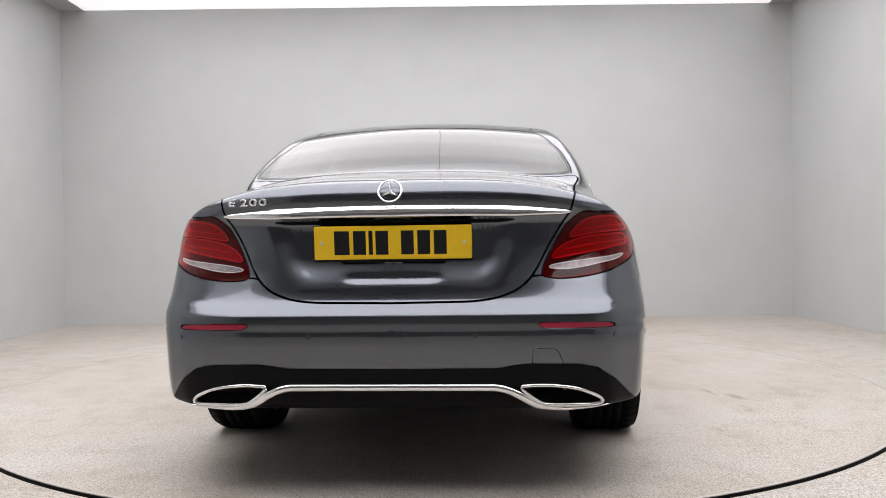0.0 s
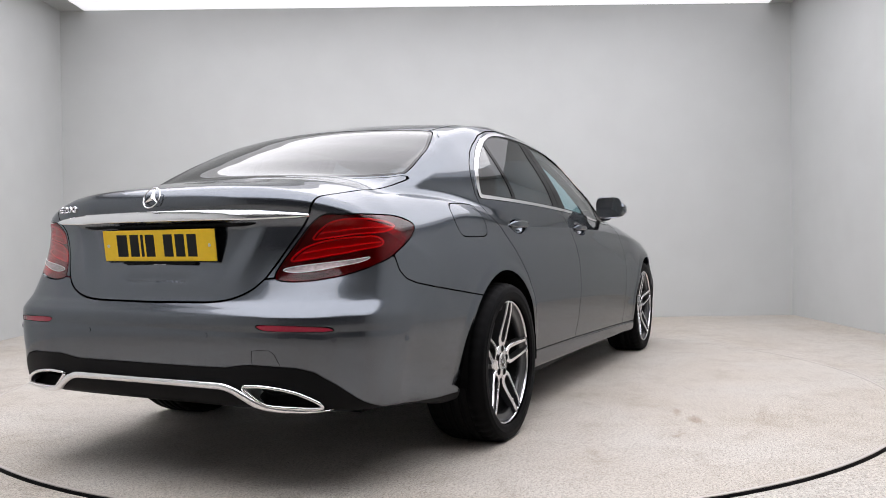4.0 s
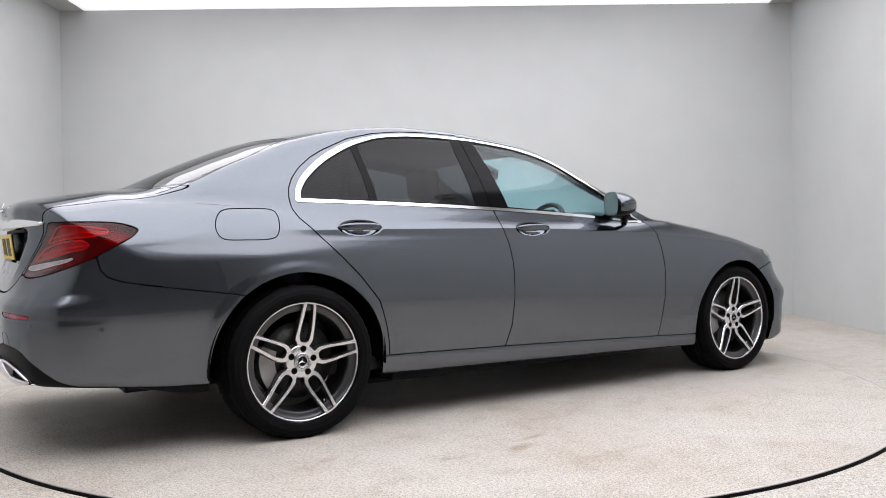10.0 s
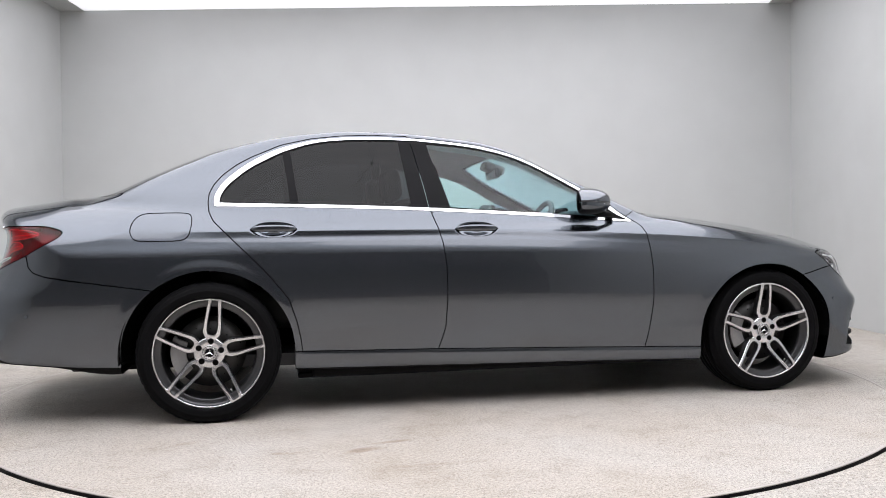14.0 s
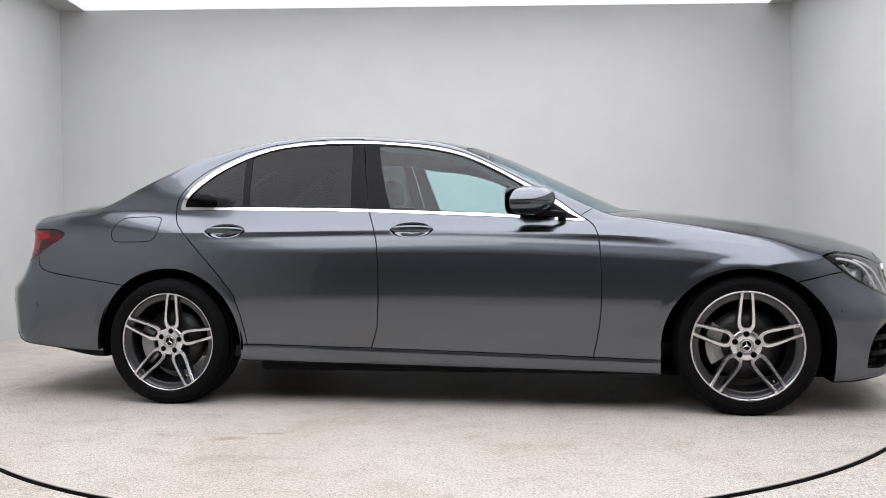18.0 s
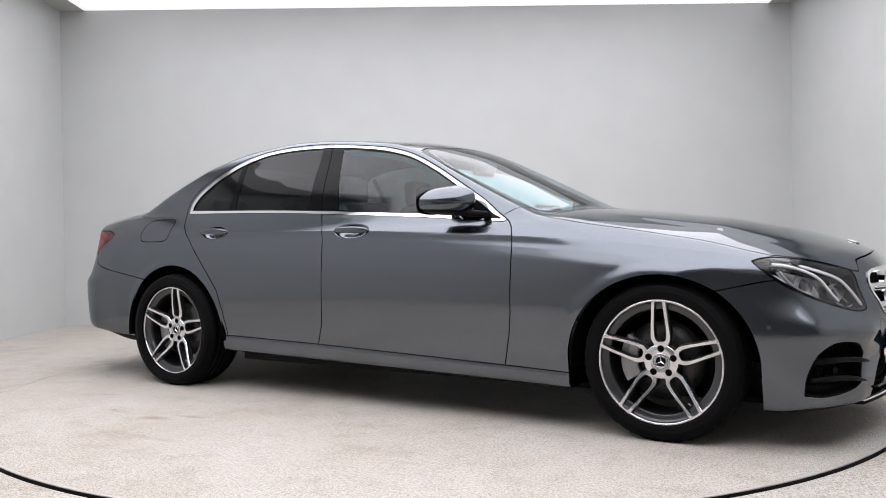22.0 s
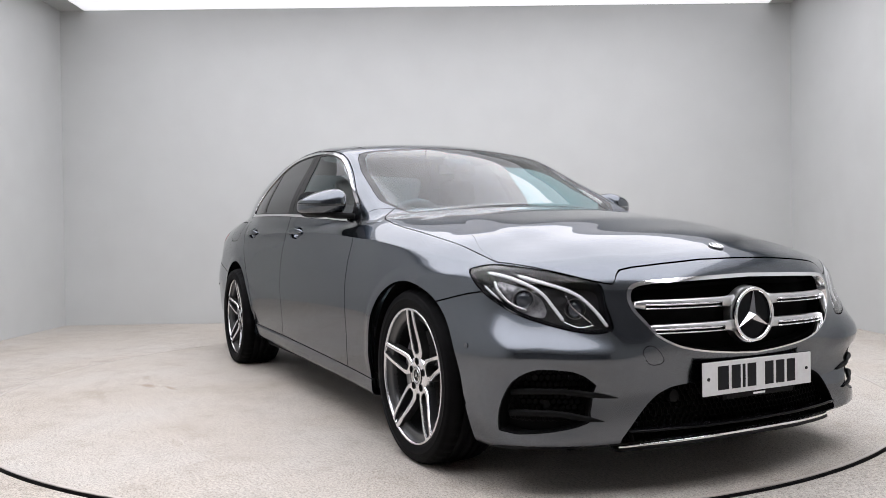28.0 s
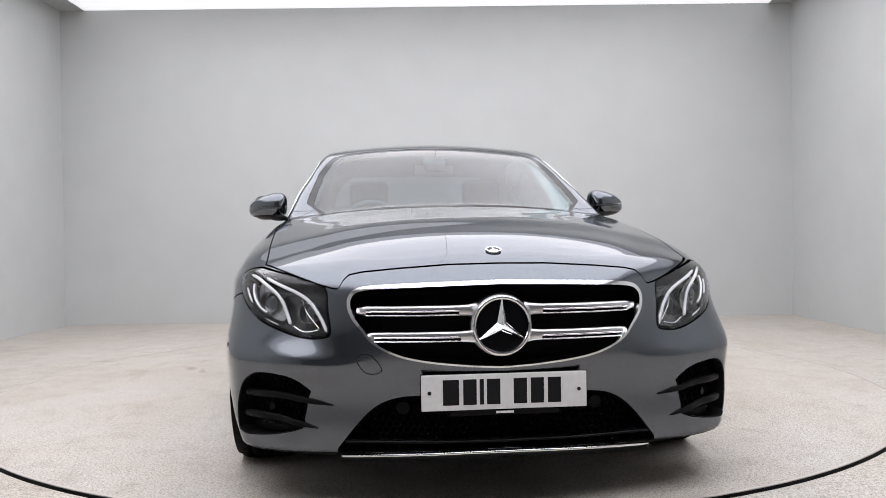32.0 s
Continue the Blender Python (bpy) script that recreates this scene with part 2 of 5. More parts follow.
rear_x = curve([(.12, -2.30), (.2, -2.44), (.28, -2.54), (.36, -2.580), (.46, -2.592), (.530, -2.5985), (.546, -2.5990), (.557, -2.5974), (.585, -2.5988), (.603, -2.5982), (.635, -2.578), (.66, -2.560), (.72, -2.545), (.80, -2.533), (.90, -2.522),
                (.94, -2.536), (1.0, -2.548), (1.03, -2.545), (1.06, -2.52), (1.1, -2.4)])
rear_low = curve([(0, 0), (.3, .002), (.47, .011), (.6, .034), (.7, .068), (.76, .120), (.81, .178), (.86, .293), (.90, .504), (.94, .79), (1.1, 1.5)])
rear_high = curve([(0, 0), (.3, .015), (.45, .046), (.576, .088), (.67, .122), (.74, .155), (.79, .200), (.83, .28), (.87, .457), (.92, .785), (1.1, 1.5)])
under_z = curve([(-2.7, .30), (-2.42, .300), (-2.2, .282), (-1.9, .236), (-1.5, .240), (-1.10, .226), (0, .206), (1.05, .186), (1.5, .17), (1.86, .150), (2.2, .155), (2.4, .19)])
roof_z = curve([(-2.6, 0.845), (-2.3, 1.014), (-2.12, 1.090), (-2, 1.137), (-1.86, 1.203), (-1.675, 1.284), (-1.49, 1.354), (-1.31, 1.398), (-1.13, 1.432), (-0.95, 1.454), (-0.77, 1.468), (-0.6, 1.466), (-0.42, 1.457), (-0.245, 1.440), (-0.08, 1.424), (0.08, 1.395), (0.25, 1.339), (0.5, 1.226), (0.8, 1.081), (1.05, 0.963), (1.4, 0.784)])
glass_y = curve([(0.8, 0.858), (0.95, 0.827), (1, 0.808), (1.05, 0.790), (1.1, 0.772), (1.2, 0.720), (1.3, 0.659), (1.36, 0.624), (1.42, 0.585), (1.5, 0.528)])
glass_in = curve([(-2.5, 0.251), (-2.25, 0.184), (-2, 0.121), (-1.8, 0.071), (-1.6, 0.032), (-1.4, 0.008), (-1.1, -0.013), (-0.3, -0.019), (0.1, -0.006), (0.35, 0.014), (0.55, 0.021), (0.8, 0.030), (1.1, 0.062)])


def arch(x, z):
    """How far a point of the side lies outside the wheel openings (negative within them)."""
    up = np.clip(z - .325, 0, None)
    r = np.hypot((x + 1.4695) / 1.02, up) - .394
    f = np.hypot((x - 1.4695) / 1.07, up) - .372
    return np.minimum(r, f)


def body(P):
    """Below nought inside the body."""
    x, y, z = P[:, 0], np.abs(P[:, 1]), P[:, 2]
    a = arch(x, z)
    zs = z - shoulder_drop(x) * smooth(.35, .80, z)
    zs = zs + (.0295 * x + .004) * smooth(.43, .35, z) * smooth(1.35, 1.15, np.abs(x))
    q = smooth(-1.75, -1.15, x)
    w = side_y(zs) * q + side_soft(zs) * (1 - q) + plan_w(x) + ledge(zs) * smooth(1.20, 1.08, np.abs(x)) + .004 * smooth(.06, .01, a) * smooth(.2, .4, z)
    side = y - w
    top = z - (deck_z(x) - deck_fall(x) * (y / .74) ** (2.2 + 1.1 * smooth(-1.7, -2.0, x)) + .0042 * smooth(.61, .50 - .05 * smooth(1.2, 2.0, x), y) * smooth(1.0, 1.35, x))
    k = smooth(.44, .66, z)
    dip = -.013 * np.exp(-((z - .468 - .10 * (y - .65)) / .045) ** 2) * smooth(.40, .58, y) * smooth(.93, .82, y) - .005 * np.exp(-((z - .190) / .030) ** 2) * smooth(.54, .64, y) * smooth(.84, .74, y)
    front = x + dip - (front_x(z) - front_low(y) * (1 - k) - front_high(y) * k)
    k = smooth(.60, .86, z)
    rear = (rear_x(z) + rear_low(y) * (1 - k) + rear_high(y) * k) - x
    # the recess round the rear number plate
    side_edge = .315 + .45 * np.clip(z - .73, 0, .2)
    rec = smooth(side_edge + .050, side_edge - .045, y) * smooth(.69, .80, z) * smooth(.945, .890, z)
    rear = rear + .017 * rec + .006 * np.exp(-((z - .728) / .013) ** 2) * smooth(.19, .10, y)
    low = smax(smax(side, top, .09), smax(front, rear, .02), .05)
    low = smax(low, under_z(x) - z, .03)
    g = y - (glass_y(z) - glass_in(x))
    yc = np.minimum(y, .60) + .1 * np.clip(y - .60, 0, None)
    bow = np.where(x > -.3, .30 * yc * yc * smooth(-.3, .4, x), -.20 * y * y * smooth(-1.0, -1.6, x))
    roof = (z - (roof_z(x + bow) - .034 * (yc / .55) ** 2)) * .85
    green = smax(g, roof, .045)
    green = smax(green, .9 - z, .02)
    k = .022
    h = np.clip(k - np.abs(low - green), 0, None) / k
    return np.minimum(low, green) - h * h * k * .25


def body_normals(P):
    e, g = .0015, []
    for i in range(3):
        d = np.zeros(3)
        d[i] = e
        g.append(body(P + d) - body(P - d))
    g = np.array(g).T
    return g / (np.linalg.norm(g, axis=1, keepdims=True) + 1e-12)


def half_body(stations=250, around=240, cap=120):
    """The right half of the body as points, normals and triangles: rays from its spine to its skin."""
    x0, x1, zc = -1.72, 1.52, .60
    q = np.linspace(0, np.pi, 2000)
    dense = np.cumsum(1 + 1.6 * np.exp(-((q - 1.90) / .13) ** 2) + 3 * np.exp(-((q - 1.22) / .045) ** 2))
    fi = np.interp(np.linspace(dense[0], dense[-1], around + 1), dense, q)
    eyes, ways = [], []
    for a in np.linspace(-np.pi / 2, 0, cap + 1)[:-1]:
        eyes.append((x0, a))
    for s in np.linspace(x0, x1, stations + 1):
        eyes.append((s, 0))
    for a in np.linspace(0, np.pi / 2, cap + 1)[1:]:
        eyes.append((x1, a))
    E = np.array([(s, 0, zc) for s, a in eyes for f in fi])
    D = np.array([(np.sin(a), -np.cos(a) * np.sin(f), -np.cos(a) * np.cos(f)) for s, a in eyes for f in fi])
    hi = np.full(len(E), 1.25)
    lo = np.zeros(len(E))
    found = np.zeros(len(E), bool)
    for r in np.arange(1.2, 0, -.04):
        inside = (body(E + D * r) < 0) & ~found
        lo[inside], hi[inside] = r, r + .04
        found |= inside
    for _ in range(18):
        m = (lo + hi) / 2
        inside = body(E + D * m[:, None]) < 0
        lo, hi = np.where(inside, m, lo), np.where(inside, hi, m)
    P = E + D * lo[:, None]
    n, k = len(eyes), around + 1
    i = np.arange(n - 1)[:, None] * k + np.arange(k - 1)[None]
    i = i.ravel()
    T = np.concatenate([np.stack([i, i + k, i + k + 1], 1), np.stack([i, i + k + 1, i + 1], 1)])
    P[np.abs(P[:, 1]) < 1e-5, 1] = 0
    return P, body_normals(P), T


def clip(M, f):
    """The part of the mesh M (points, normals, triangles) where f is below nought."""
    P, N, T = M
    f = np.where(np.abs(f) < 1e-7, -1e-7, f)
    s = f < 0
    c = s[T].sum(1)
    out = [T[c == 3]]
    newP, newN, base = [], [], len(P)
    mixed = T[(c == 1) | (c == 2)]
    if len(mixed):
        one = s[mixed].sum(1) == 1
        odd = np.where(one[:, None], s[mixed], ~s[mixed]).argmax(1)
        r = np.arange(len(mixed))
        a, b, d = mixed[r, odd], mixed[r, (odd + 1) % 3], mixed[r, (odd + 2) % 3]
        key = np.concatenate([np.stack([np.minimum(a, b), np.maximum(a, b)], 1), np.stack([np.minimum(a, d), np.maximum(a, d)], 1)])
        uk, inv = np.unique(key, axis=0, return_inverse=True)
        inv = inv.ravel()
        t = (f[uk[:, 0]] / (f[uk[:, 0]] - f[uk[:, 1]]))[:, None]
        newP = P[uk[:, 0]] * (1 - t) + P[uk[:, 1]] * t
        newN = N[uk[:, 0]] * (1 - t) + N[uk[:, 1]] * t
        ab, ad = base + inv[:len(a)], base + inv[len(a):]
        out.append(np.stack([a, ab, ad], 1)[one])
        out.append(np.stack([ab, b, d], 1)[~one])
        out.append(np.stack([ab, d, ad], 1)[~one])
        P, N = np.concatenate([P, newP]), np.concatenate([N, newN])
    T = np.concatenate(out)
    used = np.unique(T)
    if not len(used):
        return P[:0], N[:0], T
    m = np.zeros(len(P), int)
    m[used] = np.arange(len(used))
    return P[used], N[used], m[T]


def within(u, v, ring):
    """Signed distance of the points (u, v) to a closed outline, negative inside."""
    R = np.array(ring, float)
    out = np.full(len(u), 1.0)
    near = (u > R[:, 0].min() - .05) & (u < R[:, 0].max() + .05) & (v > R[:, 1].min() - .05) & (v < R[:, 1].max() + .05)
    p = np.stack([u[near], v[near]], 1)
    d, odd = np.full(len(p), 9.0), np.zeros(len(p), bool)
    for a, b in zip(R, np.roll(R, -1, 0)):
        e, w = b - a, p - a
        t = np.clip(w @ e / (e @ e + 1e-12), 0, 1)
        d = np.minimum(d, np.hypot(*(w - t[:, None] * e).T))
        hit = (a[1] > p[:, 1]) != (b[1] > p[:, 1])
        with np.errstate(divide="ignore", invalid="ignore"):
            odd ^= hit & (p[:, 0] < (b[0] - a[0]) * (p[:, 1] - a[1]) / (b[1] - a[1] + 1e-15) + a[0])
    out[near] = np.where(odd, -d, d)
    return out


def rounded(points, n=6, closed=True):
    """A Catmull-Rom line through points."""
    Q = [np.array(p, float) for p in points]
    L, out = len(Q), []
    for i in range(L if closed else L - 1):
        a, b, c, d = (Q[(i + j - 1) % L] if closed else Q[min(max(i + j - 1, 0), L - 1)] for j in range(4))
        for t in np.linspace(0, 1, n, endpoint=False):
            out.append(.5 * (2 * b + (c - a) * t + (2 * a - 5 * b + 4 * c - d) * t * t + (3 * b - a - 3 * c + d) * t ** 3))
    return out if closed else out + [Q[-1]]

# ---- the studio: walls, floor, light ceiling, turntable ----
FZ = -.010
XL, XR, YB, YF, ZC = -3.955, 3.82, 3.585, -6.6, 3.325


def slab(name, x0, x1, y0, y1, z0, z1, material, label, category):
    ob = part(name, box_bm(x0, x1, y0, y1, z0, z1), material, None)
    return tagged(ob, label, category, kind="structure")


slab("wall_north", XL - .2, XR + .2, YB, YB + .2, FZ, ZC + .4, WALLPAINT, "pale grey painted plain studio back wall", "wall")
slab("wall_west", XL - .2, XL, YF, YB, FZ, ZC + .4, WALLPAINT, "pale grey painted plain studio side wall", "wall")
slab("wall_east", XR, XR + .2, YF, YB, FZ, ZC + .4, WALLPAINT, "pale grey painted plain studio side wall", "wall")
# added out of view behind the camera; darkens what the car reflects
slab("wall_south", XL - .2, XR + .2, YF - .2, YF, FZ, ZC + .4, REARWALL, "unseen dark grey wall added behind the camera to darken reflections", "wall")
# ceiling: a plastered margin along the side walls and, between, the light field
LX0, LX1, LY0, LY1 = XL + .26, XR - .24, -4.6, YB - .003
tagged(part("ceiling", box_bm(XL, LX0, YF, YB, ZC, ZC + .1), WALLPAINT, None), "white plastered ceiling margin along the studio wall", "ceiling", kind="structure")
tagged(part("ceiling", box_bm(LX1, XR, YF, YB, ZC, ZC + .1), WALLPAINT, None), "white plastered ceiling margin along the studio wall", "ceiling", kind="structure")
tagged(part("ceiling", box_bm(LX0, LX1, YF, LY0, ZC, ZC + .1), WALLPAINT, None), "white plastered ceiling behind the light field", "ceiling", kind="structure")
light_ceiling = tagged(new("light_ceiling"), "large glowing white stretched light ceiling with a thin seam", "light ceiling")
light_ceiling.location = ((LX0 + LX1) / 2, (LY0 + LY1) / 2, ZC)
cx, cy = light_ceiling.location[0], light_ceiling.location[1]
SEAM, EDGE, DEEP = .06, .42, .90
a0, a1, b0, b1 = LX0 - cx, LX1 - cx, LY0 - cy, LY1 - cy
sm = SEAM - cx
part("light_panel", box_bm(a0 + EDGE, sm - .003, b0, b1 - DEEP, .004, .05), LIGHTBOX, light_ceiling)
part("light_panel", box_bm(sm + .003, a1 - EDGE, b0, b1 - DEEP, .004, .05), LIGHTBOX, light_ceiling)
part("edge_panel", box_bm(a0, a0 + EDGE, b0, b1 - DEEP, .004, .05), LIGHTEDGE, light_ceiling, "dimmer white edge panel")
part("edge_panel", box_bm(a1 - EDGE, a1, b0, b1 - DEEP, .004, .05), LIGHTEDGE, light_ceiling, "dimmer white edge panel")
part("edge_panel", box_bm(a0, a1, b1 - DEEP, b1, .004, .05), LIGHTEDGE, light_ceiling, "dimmer white edge panel")
part("seam_strip", box_bm(sm - .003, sm + .003, b0, b1 - DEEP, 0, .05), WALLPAINT, light_ceiling)


def ring_mesh(name, r0, r1, z0, z1, material, n=160):
    bm = bmesh.new()
    rows = []
    for k in range(n):
        a = 2 * math.pi * k / n
        c, s = math.cos(a), math.sin(a)
        rows.append([bm.verts.new((r * c, r * s, z)) for r, z in ((r0, z0), (r0, z1), (r1, z1), (r1, z0))])
    for k in range(n):
        A, B = rows[k], rows[(k + 1) % n]
        for i in range(4):
            bm.faces.new((A[i], A[(i + 1) % 4], B[(i + 1) % 4], B[i]))
    bmesh.ops.recalc_face_normals(bm, faces=bm.faces)
    return part(name, bm, material, None)


R_TABLE = 2.530


def floor_with_hole():
    """The fixed floor: one sheet with a round hole for the turntable."""
    bm = bmesh.new()
    n = 160
    inner, outer, wall = [], [], []
    for k in range(n):
        a = 2 * math.pi * (k + .5) / n
        c, s = math.cos(a), math.sin(a)
        inner.append(bm.verts.new(((R_TABLE + .013) * c, (R_TABLE + .013) * s, FZ)))
        wall.append(bm.verts.new(((R_TABLE + .013) * c, (R_TABLE + .013) * s, -.12)))
        q = min((XR if c > 0 else -XL) / max(abs(c), 1e-6), (YB if s > 0 else -YF) / max(abs(s), 1e-6))
        outer.append(bm.verts.new((q * c, q * s, FZ)))
    for k in range(n):
        j = (k + 1) % n
        bm.faces.new((inner[k], outer[k], outer[j], inner[j]))
        bm.faces.new((wall[k], inner[k], inner[j], wall[j]))
    for x, y in ((XL, YF), (XR, YF), (XL, YB), (XR, YB)):
        near = sorted(outer, key=lambda v: (v.co.x - x) ** 2 + (v.co.y - y) ** 2)[:2]
        f = bm.faces.new((near[0], bm.verts.new((x, y, FZ)), near[1]))
    bmesh.ops.recalc_face_normals(bm, faces=bm.faces)
    ob = part("floor", bm, CONCRETE, None)
    return tagged(ob, "pale sandy concrete studio floor around the turntable", "floor", kind="structure")


floor_with_hole()
tagged(part("floor_pit", box_bm(-2.7, 2.7, -2.7, 2.7, -.2, -.13), DARK, None), "dark pit floor under the turntable", "floor", kind="structure")

turntable = tagged(new("turntable"), "round pale concrete car turntable with faint brown stains", "turntable")
bm = bmesh.new()
bmesh.ops.create_circle(bm, cap_ends=True, segments=160, radius=R_TABLE - .012)
bmesh.ops.translate(bm, vec=(0, 0, 0), verts=bm.verts)
ret = bmesh.ops.extrude_face_region(bm, geom=bm.faces[:])
bmesh.ops.translate(bm, vec=(0, 0, -.11), verts=[v for v in ret["geom"] if isinstance(v, bmesh.types.BMVert)])
bmesh.ops.recalc_face_normals(bm, faces=bm.faces)
part("platform", bm, DISC, turntable)
rim = ring_mesh("edge_strip", R_TABLE - .0125, R_TABLE + .002, -.06, -.0022, STEEL)
rim.parent = turntable
rim = ring_mesh("edge_band", R_TABLE - .0125, R_TABLE + .001, -.002, .0012, RIMTOP)
rim.parent = turntable

# ---- the car ----
car = tagged(new("car"), "dark grey metallic saloon car with silver alloy wheels on a turntable", "car")
OFF = np.array([CAR_AT[0], CAR_AT[1], 0])


def mirror(M):
    P, N, T = M
    k = np.array([1, -1, 1])
    return P * k, N * k, T[:, ::-1]


def both(M):
    """The mesh and its mirror image, joined along the middle."""
    A, B = M, mirror(M)
    P, N, T = np.concatenate([A[0], B[0]]), np.concatenate([A[1], B[1]]), np.concatenate([A[2], B[2] + len(A[0])])
    _, first, inv = np.unique(np.round(P, 5), axis=0, return_index=True, return_inverse=True)
    inv = inv.ravel()
    return P[first], N[first], inv[T]


def panel(name, M, material, parent=None, label="", depth=.018, lift=0.0):
    """A skin panel with turned-in edges."""
    P, N, T = M
    N = N / (np.linalg.norm(N, axis=1, keepdims=True) + 1e-9)
    P = P + N * lift
    T = T[(T[:, 0] != T[:, 1]) & (T[:, 1] != T[:, 2]) & (T[:, 0] != T[:, 2])]
    if depth:
        E = np.concatenate([T[:, [0, 1]], T[:, [1, 2]], T[:, [2, 0]]])
        code = np.minimum(E[:, 0], E[:, 1]) * len(P) + np.maximum(E[:, 0], E[:, 1])
        _, first, cnt = np.unique(code, return_index=True, return_counts=True)
        B = E[first[cnt == 1]]
        n = len(P)
        v = np.unique(B)
        m = np.zeros(n, int)
        m[v] = np.arange(len(v))
        out = np.zeros((len(v), 3))
        d = np.cross(P[B[:, 1]] - P[B[:, 0]], N[B[:, 0]])
        np.add.at(out, m[B[:, 0]], d)
        np.add.at(out, m[B[:, 1]], d)
        out /= np.linalg.norm(out, axis=1, keepdims=True) + 1e-9
        A, C = m[B[:, 0]] + n, m[B[:, 1]] + n
        k = len(v)
        T = np.concatenate([T, np.stack([A, A + k, C], 1), np.stack([C, A + k, C + k], 1)])
        P = np.concatenate([P, P[v], P[v] - N[v] * depth - out * .0015])
        N = np.concatenate([N, out, out])
    return make(name, P + OFF, T, material, parent or car, label, N)


def xz(M, ring):
    return within(M[0][:, 0], M[0][:, 2], ring)


def yz(M, ring):
    return within(-M[0][:, 1], M[0][:, 2], ring)


def uz(M, ring, s):
    """Outline seen from a corner: s = -1 the front corner, 1 the rear one."""
    return within(-M[0][:, 1] * .77 + s * M[0][:, 0] * .64, M[0][:, 2], ring)


def line(M, pairs, at, value):
    return value - np.interp(at, *np.array(pairs, float).T)


def out_to_skin(E, D, far):
    """Where rays from E along D leave the body for good."""
    E, D = np.atleast_2d(np.array(E, float)), np.atleast_2d(np.array(D, float))
    lo, hi, found = np.zeros(len(E)), np.full(len(E), float(far)), np.zeros(len(E), bool)
    for r in np.arange(far - .02, 0, -.02):
        inside = (body(E + D * r) < 0) & ~found
        lo[inside], hi[inside] = r, r + .02
        found |= inside
    for _ in range(20):
        m = (lo + hi) / 2
        inside = body(E + D * m[:, None]) < 0
        lo, hi = np.where(inside, m, lo), np.where(inside, hi, m)
    return E + D * lo[:, None]


def front_pts(Y, Z):
    Y, Z = np.broadcast_arrays(np.asarray(Y, float), np.asarray(Z, float))
    return out_to_skin(np.stack([np.full(Y.shape, 1.3), Y, Z], 1), np.tile([1., 0, 0], (len(Y), 1)), 1.2)


def rear_pts(Y, Z):
    Y, Z = np.broadcast_arrays(np.asarray(Y, float), np.asarray(Z, float))
    return out_to_skin(np.stack([np.full(Y.shape, -1.4), Y, Z], 1), np.tile([-1., 0, 0], (len(Y), 1)), 1.4)


def side_pts(X, Z):
    X, Z = np.broadcast_arrays(np.asarray(X, float), np.asarray(Z, float))
    return out_to_skin(np.stack([X, np.zeros(X.shape), Z], 1), np.tile([0., -1, 0], (len(X), 1)), 1.1)


def corner_pts(U, Z, s):
    """Skin points of the right front (s = -1) or rear (s = 1) corner from the corner view's own coordinates."""
    U, Z = np.broadcast_arrays(np.asarray(U, float), np.asarray(Z, float))
    E = np.stack([s * .64 * U - s * .77 * 1.0, -.77 * U - .64 * 1.0, Z], 1)
    return out_to_skin(E, np.tile([-s * .77, -.64, 0.], (len(U), 1)), 2.0)


def strip(name, P, N, width, thick, material, parent, label="", n=10):
    """A rounded bar on a surface: points, surface normals, width across and thickness."""
    P, N = np.asarray(P, float), np.asarray(N, float)
    T = np.gradient(P, axis=0)
    T /= np.linalg.norm(T, axis=1, keepdims=True) + 1e-12
    B = np.cross(T, N)
    B /= np.linalg.norm(B, axis=1, keepdims=True) + 1e-12
    w, h = np.broadcast_to(width, len(P)) / 2, np.broadcast_to(thick, len(P)) / 2
    a = np.linspace(0, 2 * np.pi, n, endpoint=False)
    ca, sa = np.sign(np.cos(a)) * np.abs(np.cos(a)) ** .7, np.sign(np.sin(a)) * np.abs(np.sin(a)) ** .7
    V = (P[:, None] + B[:, None] * (w[:, None] * ca)[..., None] + N[:, None] * (h[:, None] * sa)[..., None]).reshape(-1, 3)
    F = []
    for i in range(len(P) - 1):
        for k in range(n):
            j = (k + 1) % n
            F.append((i * n + k, i * n + j, (i + 1) * n + j, (i + 1) * n + k))
    F += [tuple(range(n))[::-1], tuple(range((len(P) - 1) * n, len(P) * n))]
    return make(name, V + OFF, F, material, parent, label)


GAP = .0026
SKIN = half_body()
P_ = SKIN[0]
SKIN = clip(SKIN, np.minimum(-arch(P_[:, 0], P_[:, 2]), -P_[:, 1] - .56))


def cut(f, gap=GAP):
    """Takes the region f < 0 out of the skin, with a joint of twice the gap."""
    global SKIN
    piece = clip(SKIN, f + gap)
    SKIN = clip(SKIN, -f + gap)
    return piece


def coords():
    return SKIN[0][:, 0], -SKIN[0][:, 1], SKIN[0][:, 2]


# underside
x, y, z = coords()
under = clip(SKIN, np.maximum(SKIN[1][:, 2] + .72, z - .4))
SKIN = clip(SKIN, -np.maximum(SKIN[1][:, 2] + .72, z - .4))
panel("underbody", both(under), BLACK, depth=0)

